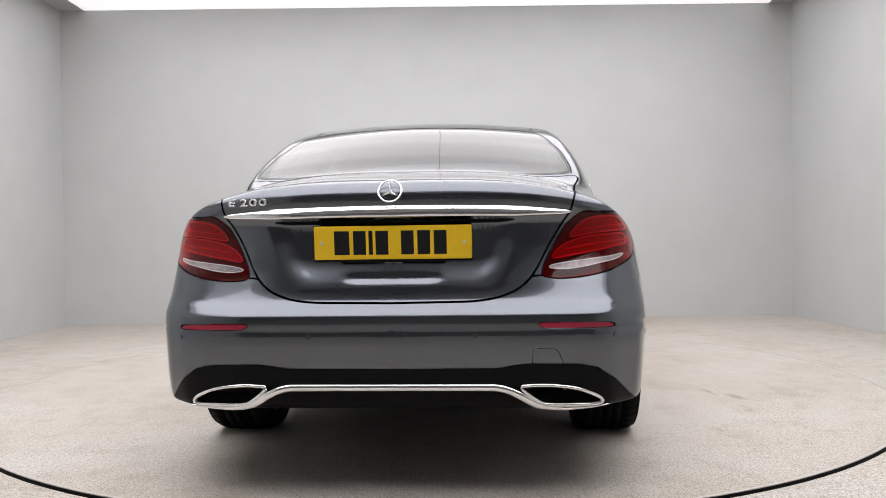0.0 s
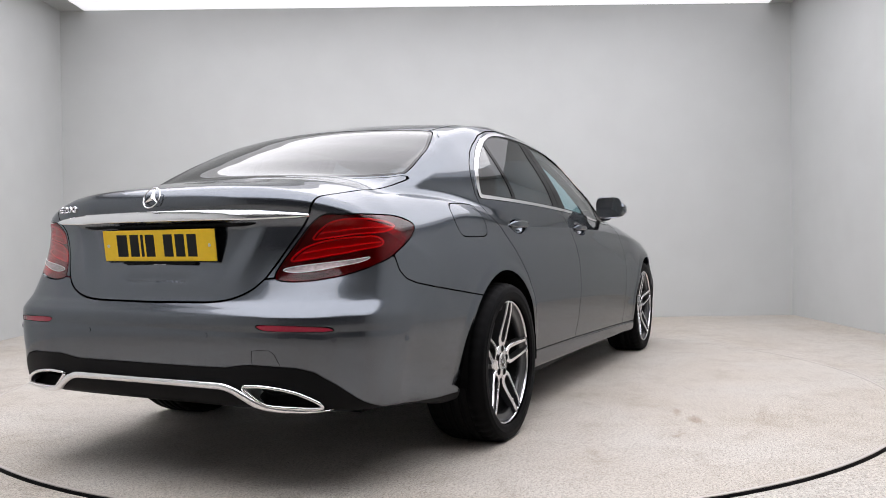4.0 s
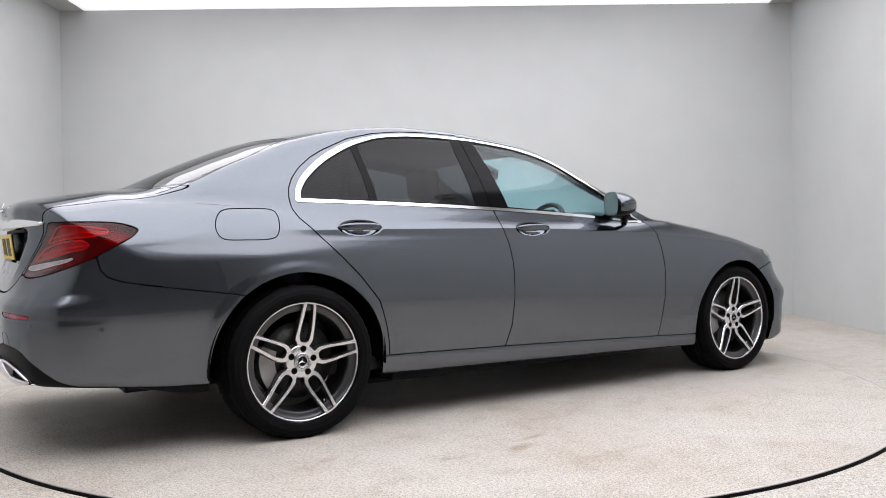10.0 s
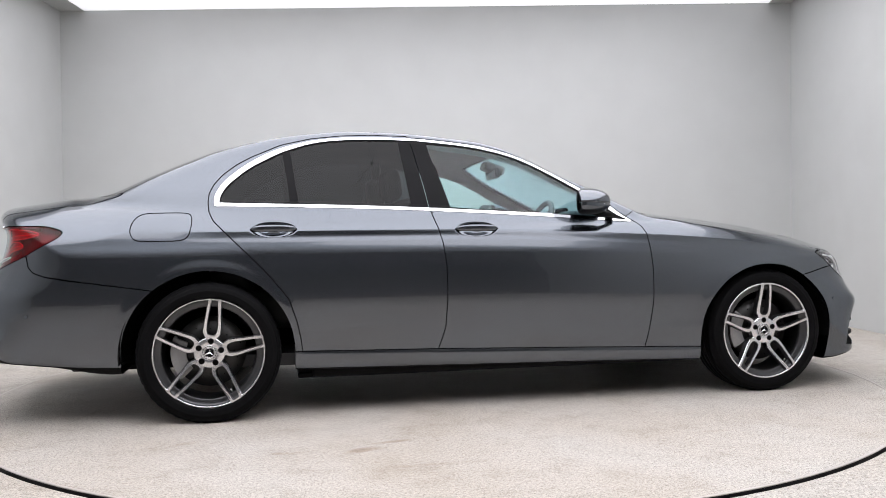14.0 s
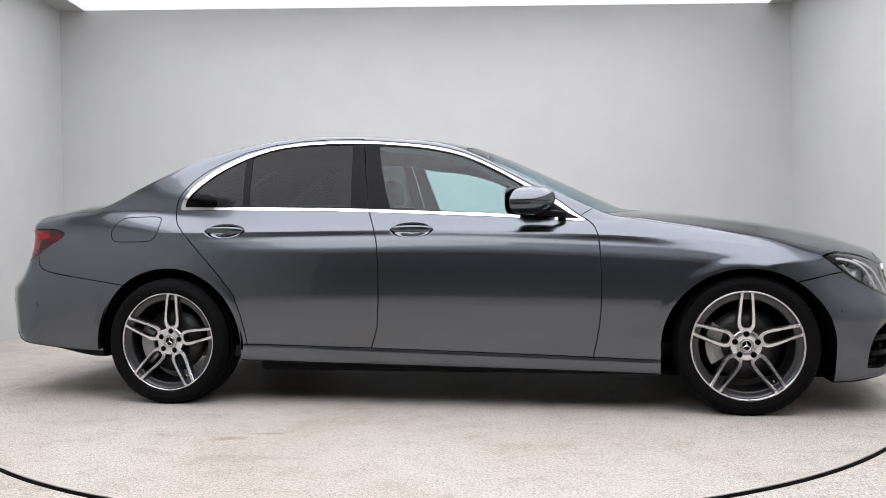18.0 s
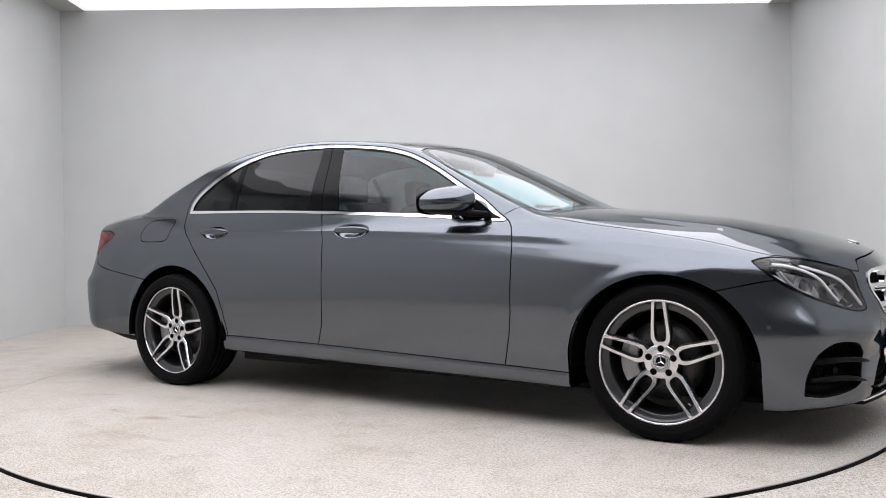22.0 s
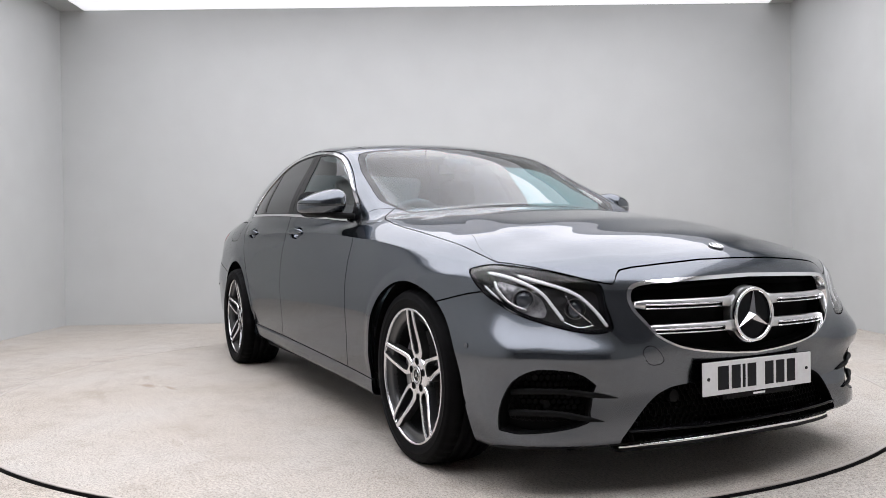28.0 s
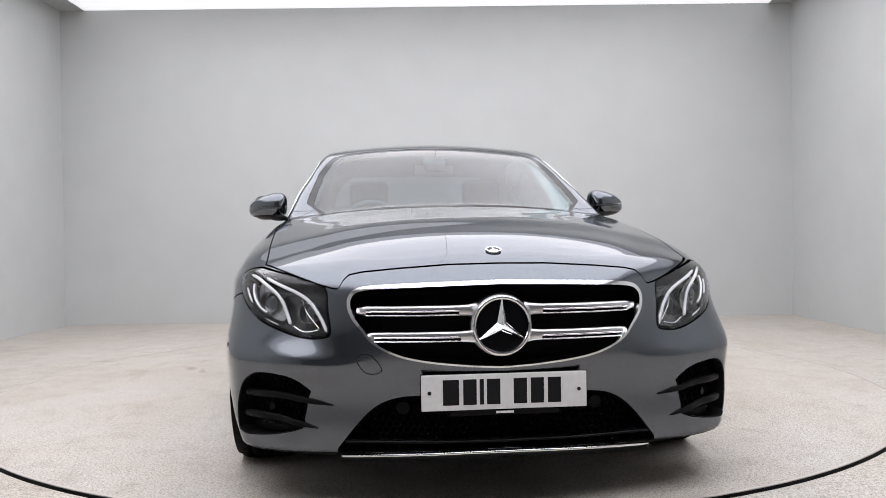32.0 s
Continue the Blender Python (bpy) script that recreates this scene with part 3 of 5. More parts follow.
# side windows
DLO = rounded([(-1.462, 1.032), (-1.467, 1.055), (-1.462, 1.090), (-1.440, 1.135), (-1.398, 1.184), (-1.331, 1.236), (-1.261, 1.276), (-1.116, 1.341), (-.964, 1.378), (-.811, 1.396), (-.655, 1.402), (-.458, 1.398),
               (-.342, 1.389), (-.156, 1.370), (-.033, 1.350), (.119, 1.307), (.268, 1.240), (.412, 1.156), (.553, 1.068), (.683, .968)], 4, False) + \
    [(.742, .931), (.263, .965), (-.025, .981), (-.376, .999), (-.614, 1.009), (-.914, 1.018), (-1.217, 1.025), (-1.44, 1.029)]
INNER = rounded([(-1.421, 1.046), (-1.415, 1.080), (-1.385, 1.128), (-1.340, 1.171), (-1.290, 1.211), (-1.230, 1.249), (-1.107, 1.311), (-.961, 1.357), (-.807, 1.377), (-.651, 1.382), (-.458, 1.378), (-.342, 1.370),
                 (-.170, 1.351), (-.040, 1.329), (.110, 1.287), (.255, 1.219), (.395, 1.139), (.535, 1.052), (.655, .970)], 4, False) + \
    [(.712, .943), (.263, .981), (-.025, .996), (-.376, 1.014), (-.614, 1.024), (-.914, 1.033), (-1.217, 1.040)]
QUARTER = rounded([(-1.414, 1.049), (-1.409, 1.078), (-1.380, 1.124), (-1.336, 1.166), (-1.286, 1.206), (-1.226, 1.244), (-1.112, 1.303)], 4, False) + [(-1.080, 1.045)]
REARGLASS = [(-1.040, 1.043)] + rounded([(-1.075, 1.316), (-.961, 1.351), (-.807, 1.371), (-.651, 1.376), (-.512, 1.374)], 4, False) + [(-.476, 1.026)]
FRONTGLASS = [(-.272, 1.018)] + rounded([(-.368, 1.364), (-.180, 1.346), (-.042, 1.322), (.107, 1.281), (.251, 1.213), (.391, 1.133), (.520, 1.053)], 4, False) + [(.545, .967)]
thin = np.clip(-SKIN[1][:, 1] * 1.1, .2, 1) ** 1.7
high = smooth(.3, .5, SKIN[1][:, 2]) * smooth(-1.2, -1.0, SKIN[0][:, 0])
f = np.maximum(xz(SKIN, DLO), xz(SKIN, INNER) - (.024 - .007 * high) * (1 - high * (1 - thin)))
f = np.where(SKIN[1][:, 1] < -.15, f, 1)
DAY = clip(SKIN, f)
SKIN = clip(SKIN, -f + .0015)
chrome_trim = clip(DAY, -xz(DAY, INNER))
DAY = clip(DAY, xz(DAY, INNER) + .0006)
panes = {}
for key, ring in (("quarter_window", QUARTER), ("rear_side_window", REARGLASS), ("front_side_window", FRONTGLASS)):
    panes[key] = clip(DAY, xz(DAY, ring))
black_trim = clip(DAY, -np.minimum(np.minimum(xz(DAY, QUARTER), xz(DAY, REARGLASS)), xz(DAY, FRONTGLASS)))

# bonnet and windscreen
BONNET_SIDE = [(.66, .55), (.72, .61), (.78, .675), (.83, .725), (.88, .760), (.95, .785), (1.05, .798), (1.2, .801), (1.5, .788), (1.8, .772), (2.4, .76)]
BONNET_REAR = [(0, 1.06), (.2, 1.05), (.35, 1.02), (.5, .955), (.6, .86), (.66, .76), (.70, .69), (1, .2)]
BONNET_FRONT = [(0, .774), (.16, .772), (.32, .762), (.43, .752), (.475, .743), (.497, .722), (.507, .698), (.53, .700), (.58, .714), (.69, .751), (.75, .768), (1, .80)]
x, y, z = coords()
f = np.maximum(np.maximum(y - np.interp(x, *np.array(BONNET_SIDE).T), np.interp(y, *np.array(BONNET_REAR).T) - x), np.interp(y, *np.array(BONNET_FRONT).T) - z)
panel("bonnet", both(cut(np.where(x > .5, f, 1))), PAINT)
SCREEN_SIDE = [(.90, .69), (1.02, .682), (1.09, .670), (1.16, .650), (1.22, .632), (1.29, .595), (1.336, .554), (1.40, .5)]
SCREEN_TOP = [(0, 1.376), (.2, 1.373), (.4, 1.361), (.50, 1.350), (.60, 1.325)]
x, y, z = coords()
f = np.maximum(np.maximum(y - np.interp(z, *np.array(SCREEN_SIDE).T) - .020, z - np.interp(y, *np.array(SCREEN_TOP).T)), x - np.interp(y, *np.array(BONNET_REAR).T) + .012)
f = np.where(x > -.4, f, 1)
screen = cut(f, .0015)
x, y, z = screen[0][:, 0], -screen[0][:, 1], screen[0][:, 2]
f = np.maximum(np.maximum(y - np.interp(z, *np.array(SCREEN_SIDE).T) + .016, z - np.interp(y, *np.array(SCREEN_TOP).T) + .012), x - np.interp(y, *np.array(BONNET_REAR).T) + .048)
windscreen = panel("windscreen", both(clip(screen, f)), SCREENGLASS, depth=.004, label="clear laminated windscreen")
panel("windscreen_seal", both(clip(screen, -f)), GLOSS, windscreen, depth=.01)

# rear window, boot lid, roof
BACK_SIDE = [(1.0, .645), (1.10, .645), (1.145, .647), (1.229, .622), (1.30, .575), (1.345, .533), (1.4, .48)]
BACK_TOP = [(0, 1.367), (.3, 1.361), (.45, 1.354), (.52, 1.345), (.60, 1.30)]
BACK_FOOT = [(0, -2.09), (.3, -2.05), (.5, -1.97), (.60, -1.905), (.66, -1.865), (1, -1.7)]
x, y, z = coords()
f = np.maximum(np.maximum(y - np.interp(z, *np.array(BACK_SIDE).T), z - np.interp(y, *np.array(BACK_TOP).T)), np.interp(y, *np.array(BACK_FOOT).T) - x)
f = np.where(x < -1.3, f, 1)
back = cut(f, .002)
x, y, z = back[0][:, 0], -back[0][:, 1], back[0][:, 2]
f = np.maximum(np.maximum(y - np.interp(z, *np.array(BACK_SIDE).T) + .014, z - np.interp(y, *np.array(BACK_TOP).T) + .010), np.interp(y, *np.array(BACK_FOOT).T) - x + .02)
rear_window = panel("rear_window", both(clip(back, f)), PRIVACY, depth=.004, label="dark tinted rear window")
panel("rear_window_seal", both(clip(back, -f)), GLOSS, rear_window, depth=.01)
LID = [(-.3, .649), (.0, .649)] + rounded([(.20, .651), (.267, .653), (.34, .663), (.405, .688), (.447, .722), (.475, .762), (.517, .838), (.560, .905), (.585, .940), (.608, 1.006), (.640, 1.05), (.668, 1.085)], 5, False) + [(.672, 1.3), (-.3, 1.3)]
x, y, z = coords()
f = np.maximum(within(y, z, LID), x - np.interp(y, *np.array(BACK_FOOT).T) + .022)
lid = cut(np.where(x < -1.8, f, 1), .0035)
x, y, z = lid[0][:, 0], -lid[0][:, 1], lid[0][:, 2]
boot_lid = panel("boot_lid", both(lid), PAINT)
Y = np.linspace(-.588, .588, 61)
Q = rear_pts(Y, .9485 - .010 * (np.abs(Y) / .588) ** 2)
Q[:, 0] = (Q[:, 0] + Q[::-1, 0]) / 2 - .004
strip("chrome_strip", Q, np.tile([-.94, 0, .34], (61, 1)), np.interp(np.abs(Y), [0, .40, .56, .588], [.046, .042, .020, .008]), .016, CHROME, boot_lid, "polished chrome strip")
ROOF_SIDE = [(-1.8, .47), (-1.5, .497), (-1.2, .520), (-.6, .535), (-.1, .522), (.3, .49)]
x, y, z = coords()
f = np.maximum(y - np.interp(x, *np.array(ROOF_SIDE).T), 1.30 - z)
f = np.maximum(f, np.where(x > -.5, np.interp(y, *np.array(SCREEN_TOP).T) + .004 - z, np.interp(y, *np.array(BACK_TOP).T) + .004 - z))
edge = cut(f, 0)
fe = np.maximum(-edge[0][:, 1] - np.interp(edge[0][:, 0], *np.array(ROOF_SIDE).T), -1)
along = smooth(.03, -.03, edge[0][:, 0])
roof = panel("roof", both(clip(edge, fe + .010 * along)), PAINT)
joint = clip(edge, -fe - .009 * along)
for m in (lambda M: M, mirror):
    panel("roof_strip", m(joint), GLOSS, roof, "black roof joint strip", depth=.004, lift=-.002)

# head and tail lamps
HEAD = rounded([(-.516, .742), (-.533, .753), (-.565, .760), (-.620, .763), (-.735, .750), (-.849, .729), (-.956, .700), (-.980, .630), (-1.003, .562), (-.990, .547), (-.93, .543), (-.835, .561), (-.715, .596), (-.615, .644), (-.553, .692)], 5)
TAIL = rounded([(-1.084, .932), (-1.015, .940), (-.902, .941), (-.814, .937), (-.752, .918), (-.737, .898), (-.757, .866), (-.809, .823), (-.870, .785), (-.992, .745), (-1.111, .724), (-1.198, .722), (-1.227, .742), (-1.164, .834)], 5)
x, y, z = coords()
head = cut(np.where(x > 1.5, uz(SKIN, HEAD, -1), 1))
x, y, z = coords()
tail = cut(np.where(x < -1.8, uz(SKIN, TAIL, 1), 1))

# bumpers
x, y, z = coords()
FBUMP = [(1.55, .60), (1.70, .632), (1.86, .667), (1.95, .68), (1.95, 1.2), (2.6, 1.2), (2.6, -.2), (1.55, -.2)]
f = np.where(x > 1.4, xz(SKIN, FBUMP), 1)
f[x > 2.0] = -.2
fbump = cut(f)
RBUMP = [(-1.60, .61), (-1.75, .634), (-2.10, .686), (-2.20, .704), (-2.250, .722), (-2.275, .750), (-2.285, .80), (-2.40, .80), (-2.47, .745), (-2.52, .728), (-2.7, .72), (-2.7, -.2), (-1.60, -.2)]
x, y, z = coords()
rbump = cut(np.where(x < -1.5, xz(SKIN, RBUMP), 1))
DIFF = [(0, .438), (.34, .440), (.40, .450), (.44, .454), (.60, .449), (.66, .436), (.72, .395), (.775, .335), (.82, .296), (.87, .270), (1, .25)]
x, y, z = rbump[0][:, 0], -rbump[0][:, 1], rbump[0][:, 2]
fd = z - np.interp(y, *np.array(DIFF).T)
diff = clip(rbump, fd + .0015)
rbump = clip(rbump, -fd + .0015)

# doors, sills, wings
SILL_TOP = [(-1.3, .322), (-.346, .303), (.535, .277), (1.3, .252)]
x, y, z = coords()
f = np.maximum(np.abs(x + .01) - 1.2, z - np.interp(x, *np.array(SILL_TOP).T))
sill = cut(f)
B_LINE = [(-.460, 1.405), (-.438, 1.327), (-.383, 1.013), (-.351, .926), (-.327, .839), (-.314, .725), (-.313, .554), (-.323, .411), (-.360, .30), (-.37, .25)]
FRONTDOOR = B_LINE[::-1] + [(-.342, 1.396), (-.156, 1.377), (-.033, 1.357), (.119, 1.314), (.268, 1.247), (.412, 1.163), (.553, 1.075), (.683, .974), (.746, .933), (.768, .909), (.785, .866), (.793, .796), (.797, .685), (.796, .517), (.785, .418), (.769, .333), (.750, .25)]
REARDOOR = B_LINE + [(-1.030, .25), (-1.033, .321), (-1.040, .380), (-1.058, .465), (-1.094, .575), (-1.182, .686), (-1.257, .765), (-1.339, .847), (-1.389, .897), (-1.447, .957), (-1.468, 1.0),
                     (-1.474, 1.05), (-1.468, 1.095), (-1.445, 1.140), (-1.402, 1.190), (-1.335, 1.243), (-1.264, 1.283), (-1.118, 1.348), (-.965, 1.385), (-.811, 1.403), (-.655, 1.409)]
thin = np.clip(-SKIN[1][:, 1] * 1.1, .2, 1) ** 1.3
x, y, z = coords()
frame_edge = np.where((z > .985) & (x > -1.1), xz(SKIN, INNER) - .017 * thin - .008, -1)
fdoor = cut(np.maximum(xz(SKIN, FRONTDOOR), frame_edge))
rdoor = cut(xz(SKIN, REARDOOR))
WING = [(.70, .2), (.70, .963), (.80, 1.02), (1.2, 1.2), (2.3, 1.2), (2.3, .2)]
wing = cut(xz(SKIN, WING), .0018)
FLAP = rounded([(-1.825, .925), (-1.806, .970), (-1.765, .994), (-1.68, .998), (-1.575, .996), (-1.548, .975), (-1.549, .925), (-1.565, .880), (-1.605, .864), (-1.70, .862), (-1.79, .865), (-1.819, .888)], 5)
WHOLE = SKIN
flap = cut(xz(SKIN, FLAP), .0022)



FRONT_GRIP, REAR_GRIP = (-.147, .903), (-1.162, .911)


def bowl(M, at):
    q = np.hypot((M[0][:, 0] - at[0]) / .117, (M[0][:, 2] - at[1]) / .039)
    return np.where(M[0][:, 1] < 0, (q - 1) * .039, 1)


def grip(m, M, at, door):
    """A pressed bowl in the door skin and the pull handle that spans it."""
    B = clip(M, bowl(M, at))
    q = 1 - np.hypot((B[0][:, 0] - at[0]) / .117, (B[0][:, 2] - at[1]) / .039)
    deep = .030 * smooth(0, .8, q)
    P = B[0] - B[1] * deep[:, None]
    N = np.zeros_like(P)
    a, b, c = (P[B[2][:, i]] for i in range(3))
    n = np.cross(b - a, c - a)
    for i in range(3):
        np.add.at(N, B[2][:, i], n)
    panel("handle_bowl", m((P, N, B[2])), PAINT, door, depth=0)
    t = np.linspace(-1, 1, 15)
    X, Z = at[0] + .112 * t, at[1] + .007 - .005 * t * t
    Q = side_pts(X, Z)
    Q[:, 1] -= .026 * (1 - t ** 4) - .004
    k = np.array([1, 1, 1]) if m(B)[0] is B[0] else np.array([1, -1, 1])
    strip("door_handle", Q * k, np.tile([0, -1, 0], (15, 1)) * k, .006 + .028 * np.sqrt(np.clip(1 - t ** 4, 0, 1)), .016, PAINT, door)


for side in ("right", "left"):
    m = (lambda M: M) if side == "right" else mirror
    panel("front_wing", m(wing), PAINT, label="grey front wing over the wheel arch")
    d = panel("front_door", m(clip(fdoor, -bowl(fdoor, FRONT_GRIP))), PAINT)
    grip(m, fdoor, FRONT_GRIP, d)
    panel("front_side_window", m(panes["front_side_window"]), GLASS, d, "lightly green-tinted door window", depth=.004, lift=-.004)
    r = panel("rear_door", m(clip(rdoor, -bowl(rdoor, REAR_GRIP))), PAINT)
    grip(m, rdoor, REAR_GRIP, r)
    panel("rear_side_window", m(panes["rear_side_window"]), SIDEPRIVACY, r, "dark tinted door window", depth=.004, lift=-.004)
    panel("quarter_window", m(panes["quarter_window"]), SIDEPRIVACY, r, "dark tinted quarter window", depth=.004, lift=-.004)
    for door, w in ((d, 1), (r, -1)):
        fr = lambda M: w * (np.interp(-M[0][:, 2], *np.array([(-b, a) for a, b in B_LINE]).T) - M[0][:, 0]) + .0022
        panel("window_surround", m(clip(black_trim, fr(black_trim))), GLOSS, door, "gloss black window pillar trim", depth=.012, lift=-.002)
        panel("chrome_trim", m(clip(chrome_trim, fr(chrome_trim) - .0012)), CHROME, door, "polished chrome window frame", depth=.014, lift=.003)
    panel("side_sill", m(sill), PAINT)
    panel("body_side", m(SKIN if side == "right" else WHOLE), PAINT, label="rear wing and roof pillars in grey paint")
panel("fuel_flap", flap, PAINT)

# ---- front of the car ----
FLIP = np.array([1, -1, 1])


def hollow(name, M, material, parent, deep, label=""):
    """The floor of an opening, set back behind the skin."""
    P, N, T = M
    return make(name, P - N * deep + OFF, T, material, parent, label)


def half_ring(points):
    """A mirrored outline from its right half, top middle to bottom middle."""
    return list(points) + [(-a, b) for a, b in points[::-1] if abs(a) > 1e-6]


def lifted(P, d):
    N = body_normals(P)
    return P + N * d, N


GRILLE = half_ring([(0, .721)] + rounded([(.23, .716), (.36, .711), (.435, .704), (.468, .688), (.481, .655), (.470, .612), (.440, .572), (.400, .527), (.325, .490), (.23, .470), (.10, .456)], 5, False) + [(0, .451)])
LOWER = half_ring([(0, .367)] + rounded([(.25, .367), (.320, .361), (.368, .347), (.410, .321), (.460, .270), (.518, .196)], 4, False) + [(.516, .180), (.30, .190), (0, .197)])
TOW = rounded([(.452, .475), (.438, .497), (.408, .493), (.378, .455), (.385, .438), (.425, .438)], 5)
CHEEK = rounded([(-.632, .226), (-.636, .300), (-.675, .383), (-.738, .425), (-.800, .433), (-.876, .425), (-.915, .408)], 5, False) + \
    [(-.950, .378), (-.938, .350), (-.935, .320), (-.928, .287), (-.935, .262)] + rounded([(-.880, .243), (-.790, .228), (-.695, .220)], 4, False)


def corner(M, ring, s):
    return np.where(s * M[0][:, 0] < -1.5, uz(M, ring, s), 1)


f = np.where(fbump[0][:, 0] > 1.8, yz(fbump, GRILLE), 1)
grille_hole = clip(fbump, f)
fbump = clip(fbump, -f)
f = np.where(fbump[0][:, 0] > 1.8, yz(fbump, LOWER), 1)
lower_hole = clip(fbump, f)
fbump = clip(fbump, -f)
f = corner(fbump, CHEEK, -1)
cheek_hole = clip(fbump, f)
fbump = clip(fbump, -f)
f = np.where(fbump[0][:, 0] > 1.8, within(-fbump[0][:, 1], fbump[0][:, 2], TOW), 1)
tow_piece = clip(fbump, f + .0012)
fbump_r = clip(fbump, -f + .0012)
right, left = fbump_r, mirror(fbump)
whole = (np.concatenate([right[0], left[0]]), np.concatenate([right[1], left[1]]), np.concatenate([right[2], left[2] + len(right[0])]))
_, first, inv = np.unique(np.round(whole[0], 5), axis=0, return_index=True, return_inverse=True)
bumper = panel("front_bumper", (whole[0][first], whole[1][first], inv.ravel()[whole[2]]), PAINT, label="grey painted front bumper", depth=.03)
panel("tow_cover", tow_piece, PAINT, bumper, depth=.006)

# radiator grille
grille = hollow("grille", both(grille_hole), DARK, car, .07, "black radiator grille with double chrome bars")
panel("grille_wall", both(clip(grille_hole, -yz(grille_hole, GRILLE) - .003)), DARK, grille, depth=.075, lift=-.003)
band = clip(grille_hole, -yz(grille_hole, GRILLE) - np.interp(grille_hole[0][:, 2], [.45, .50, .60, .70], [.0050, .0065, .0095, .0125]))
panel("grille_frame", both(band), CHROME, grille, "polished chrome grille frame", depth=.03, lift=.004)
for z0, y1 in ((.630, .452), (.549, .425)):
    for s in (-1, 1):
        Y = np.linspace(.075, y1, 14) * s
        P = front_pts(Y, np.full(14, z0))
        P[:, 0] -= .020
        N = np.tile([1., 0, 0], (14, 1))
        tip = np.interp(np.abs(Y), [.07, .11, y1 - .03, y1], [1.5, 1.0, .95, .6])
        strip("grille_bar", P, N, .034 * tip, .022, SATIN, grille, "satin silver grille bar")
        strip("bar_slot", (P + [.0095, 0, -.006])[2:-1], N[2:-1], .017, .006, GLOSS, grille)
        strip("chrome_blade", (P + [.012, 0, -.0015])[2:-1], N[2:-1], .0055, .005, CHROME, grille)
        strip("chrome_blade", (P + [.011, 0, -.0135])[2:-1], N[2:-1], .0045, .005, CHROME, grille)


def emblem_bm(R, ring, depth):
    """A ring with three tapered, ridged arms; it lies in the y-z plane and faces +x."""
    bm = bmesh.new()
    n, m = 48, 8
    rows = [[bm.verts.new((depth * .5 + math.sin(2 * math.pi * j / m) * ring * .6, (R - ring + ring * math.cos(2 * math.pi * j / m)) * math.sin(2 * math.pi * i / n),
                           (R - ring + ring * math.cos(2 * math.pi * j / m)) * math.cos(2 * math.pi * i / n))) for j in range(m)] for i in range(n)]
    for i in range(n):
        for j in range(m):
            bm.faces.new((rows[i][j], rows[i][(j + 1) % m], rows[(i + 1) % n][(j + 1) % m], rows[(i + 1) % n][j]))
    for k in range(3):
        a = 2 * math.pi * k / 3
        d, e = Vector((0, math.sin(a), math.cos(a))), Vector((0, math.cos(a), -math.sin(a)))
        top = Vector((depth, 0, 0))
        tip = bm.verts.new(d * (R - ring) + Vector((depth * .35, 0, 0)))
        mid = bm.verts.new(top)
        l, r = bm.verts.new(e * R * .16 + d * R * .09), bm.verts.new(-e * R * .16 + d * R * .09)
        back = bm.verts.new(-d * R * .18)
        for tri in ((mid, l, tip), (mid, tip, r), (mid, back, l), (mid, r, back), (l, back, r), (l, r, tip)):
            try:
                bm.faces.new(tri)
            except ValueError:
                pass
    bmesh.ops.recalc_face_normals(bm, faces=bm.faces)
    return bm


def place(bm, at, rot=None):
    if rot is not None:
        bmesh.ops.rotate(bm, cent=(0, 0, 0), matrix=rot, verts=bm.verts)
    bmesh.ops.translate(bm, vec=Vector(at) + Vector(OFF), verts=bm.verts)
    return bm


def disc_bm(R, thick, n=48):
    bm = bmesh.new()
    bmesh.ops.create_cone(bm, cap_ends=True, segments=n, radius1=R, radius2=R * .97, depth=thick)
    bmesh.ops.rotate(bm, cent=(0, 0, 0), matrix=Matrix.Rotation(math.pi / 2, 3, "Y"), verts=bm.verts)
    return bm


ex = float(front_pts([0.], [.581])[0][0])
part("emblem_dish", place(disc_bm(.100, .030), (ex - .030, 0, .581)), SATIN, grille, "satin silver emblem surround")
part("emblem_back", place(disc_bm(.088, .008), (ex - .012, 0, .581)), GLOSS, grille)
part("emblem", place(emblem_bm(.094, .0062, .015), (ex - .008, 0, .581)), CHROME, grille, "chrome ringed star emblem")

# lower intake with its mesh, shelf and splitter
lower = hollow("lower_intake", both(lower_hole), DARK, bumper, .09, "black honeycomb lower intake")
panel("intake_wall", both(clip(lower_hole, -yz(lower_hole, LOWER) - .003)), DARK, bumper, depth=.095, lift=-.003)
bm = bmesh.new()
for r in range(7):
    for k in range(-22, 23):
        yy, zz = k * .022 + (.011 if r % 2 else 0), .232 + r * .019
        if zz > np.interp(abs(yy), [0, .25, .36, .41, .455, .495], [.36, .36, .345, .315, .262, .205]) or abs(yy) > .47:
            continue
        xx = float(front_x(np.array([zz]))[0] - front_low(np.array([abs(yy)]))[0]) - .045
        a = [bm.verts.new((xx + OFF[0], yy + OFF[1] + .0125 * math.sin(q), zz + .0125 * math.cos(q))) for q in (i * math.pi / 3 for i in range(6))]
        b = [bm.verts.new((xx + .004 + OFF[0], yy + OFF[1] + .0095 * math.sin(q), zz + .0095 * math.cos(q))) for q in (i * math.pi / 3 for i in range(6))]
        for i in range(6):
            bm.faces.new((a[i], a[(i + 1) % 6], b[(i + 1) % 6], b[i]))
part("honeycomb_mesh", bm, BLACK, bumper)
Y = np.linspace(-.49, .49, 31)
P = front_pts(Y, np.full(31, .222)) - [.022, 0, 0]
strip("intake_shelf", P, np.tile([1., 0, 0], (31, 1)), .012, .07, GLOSS, bumper)
Y = np.linspace(-.505, .505, 41)
Z = .187 - .024 * (np.abs(Y) / .535) ** 2
P = front_pts(Y, Z)
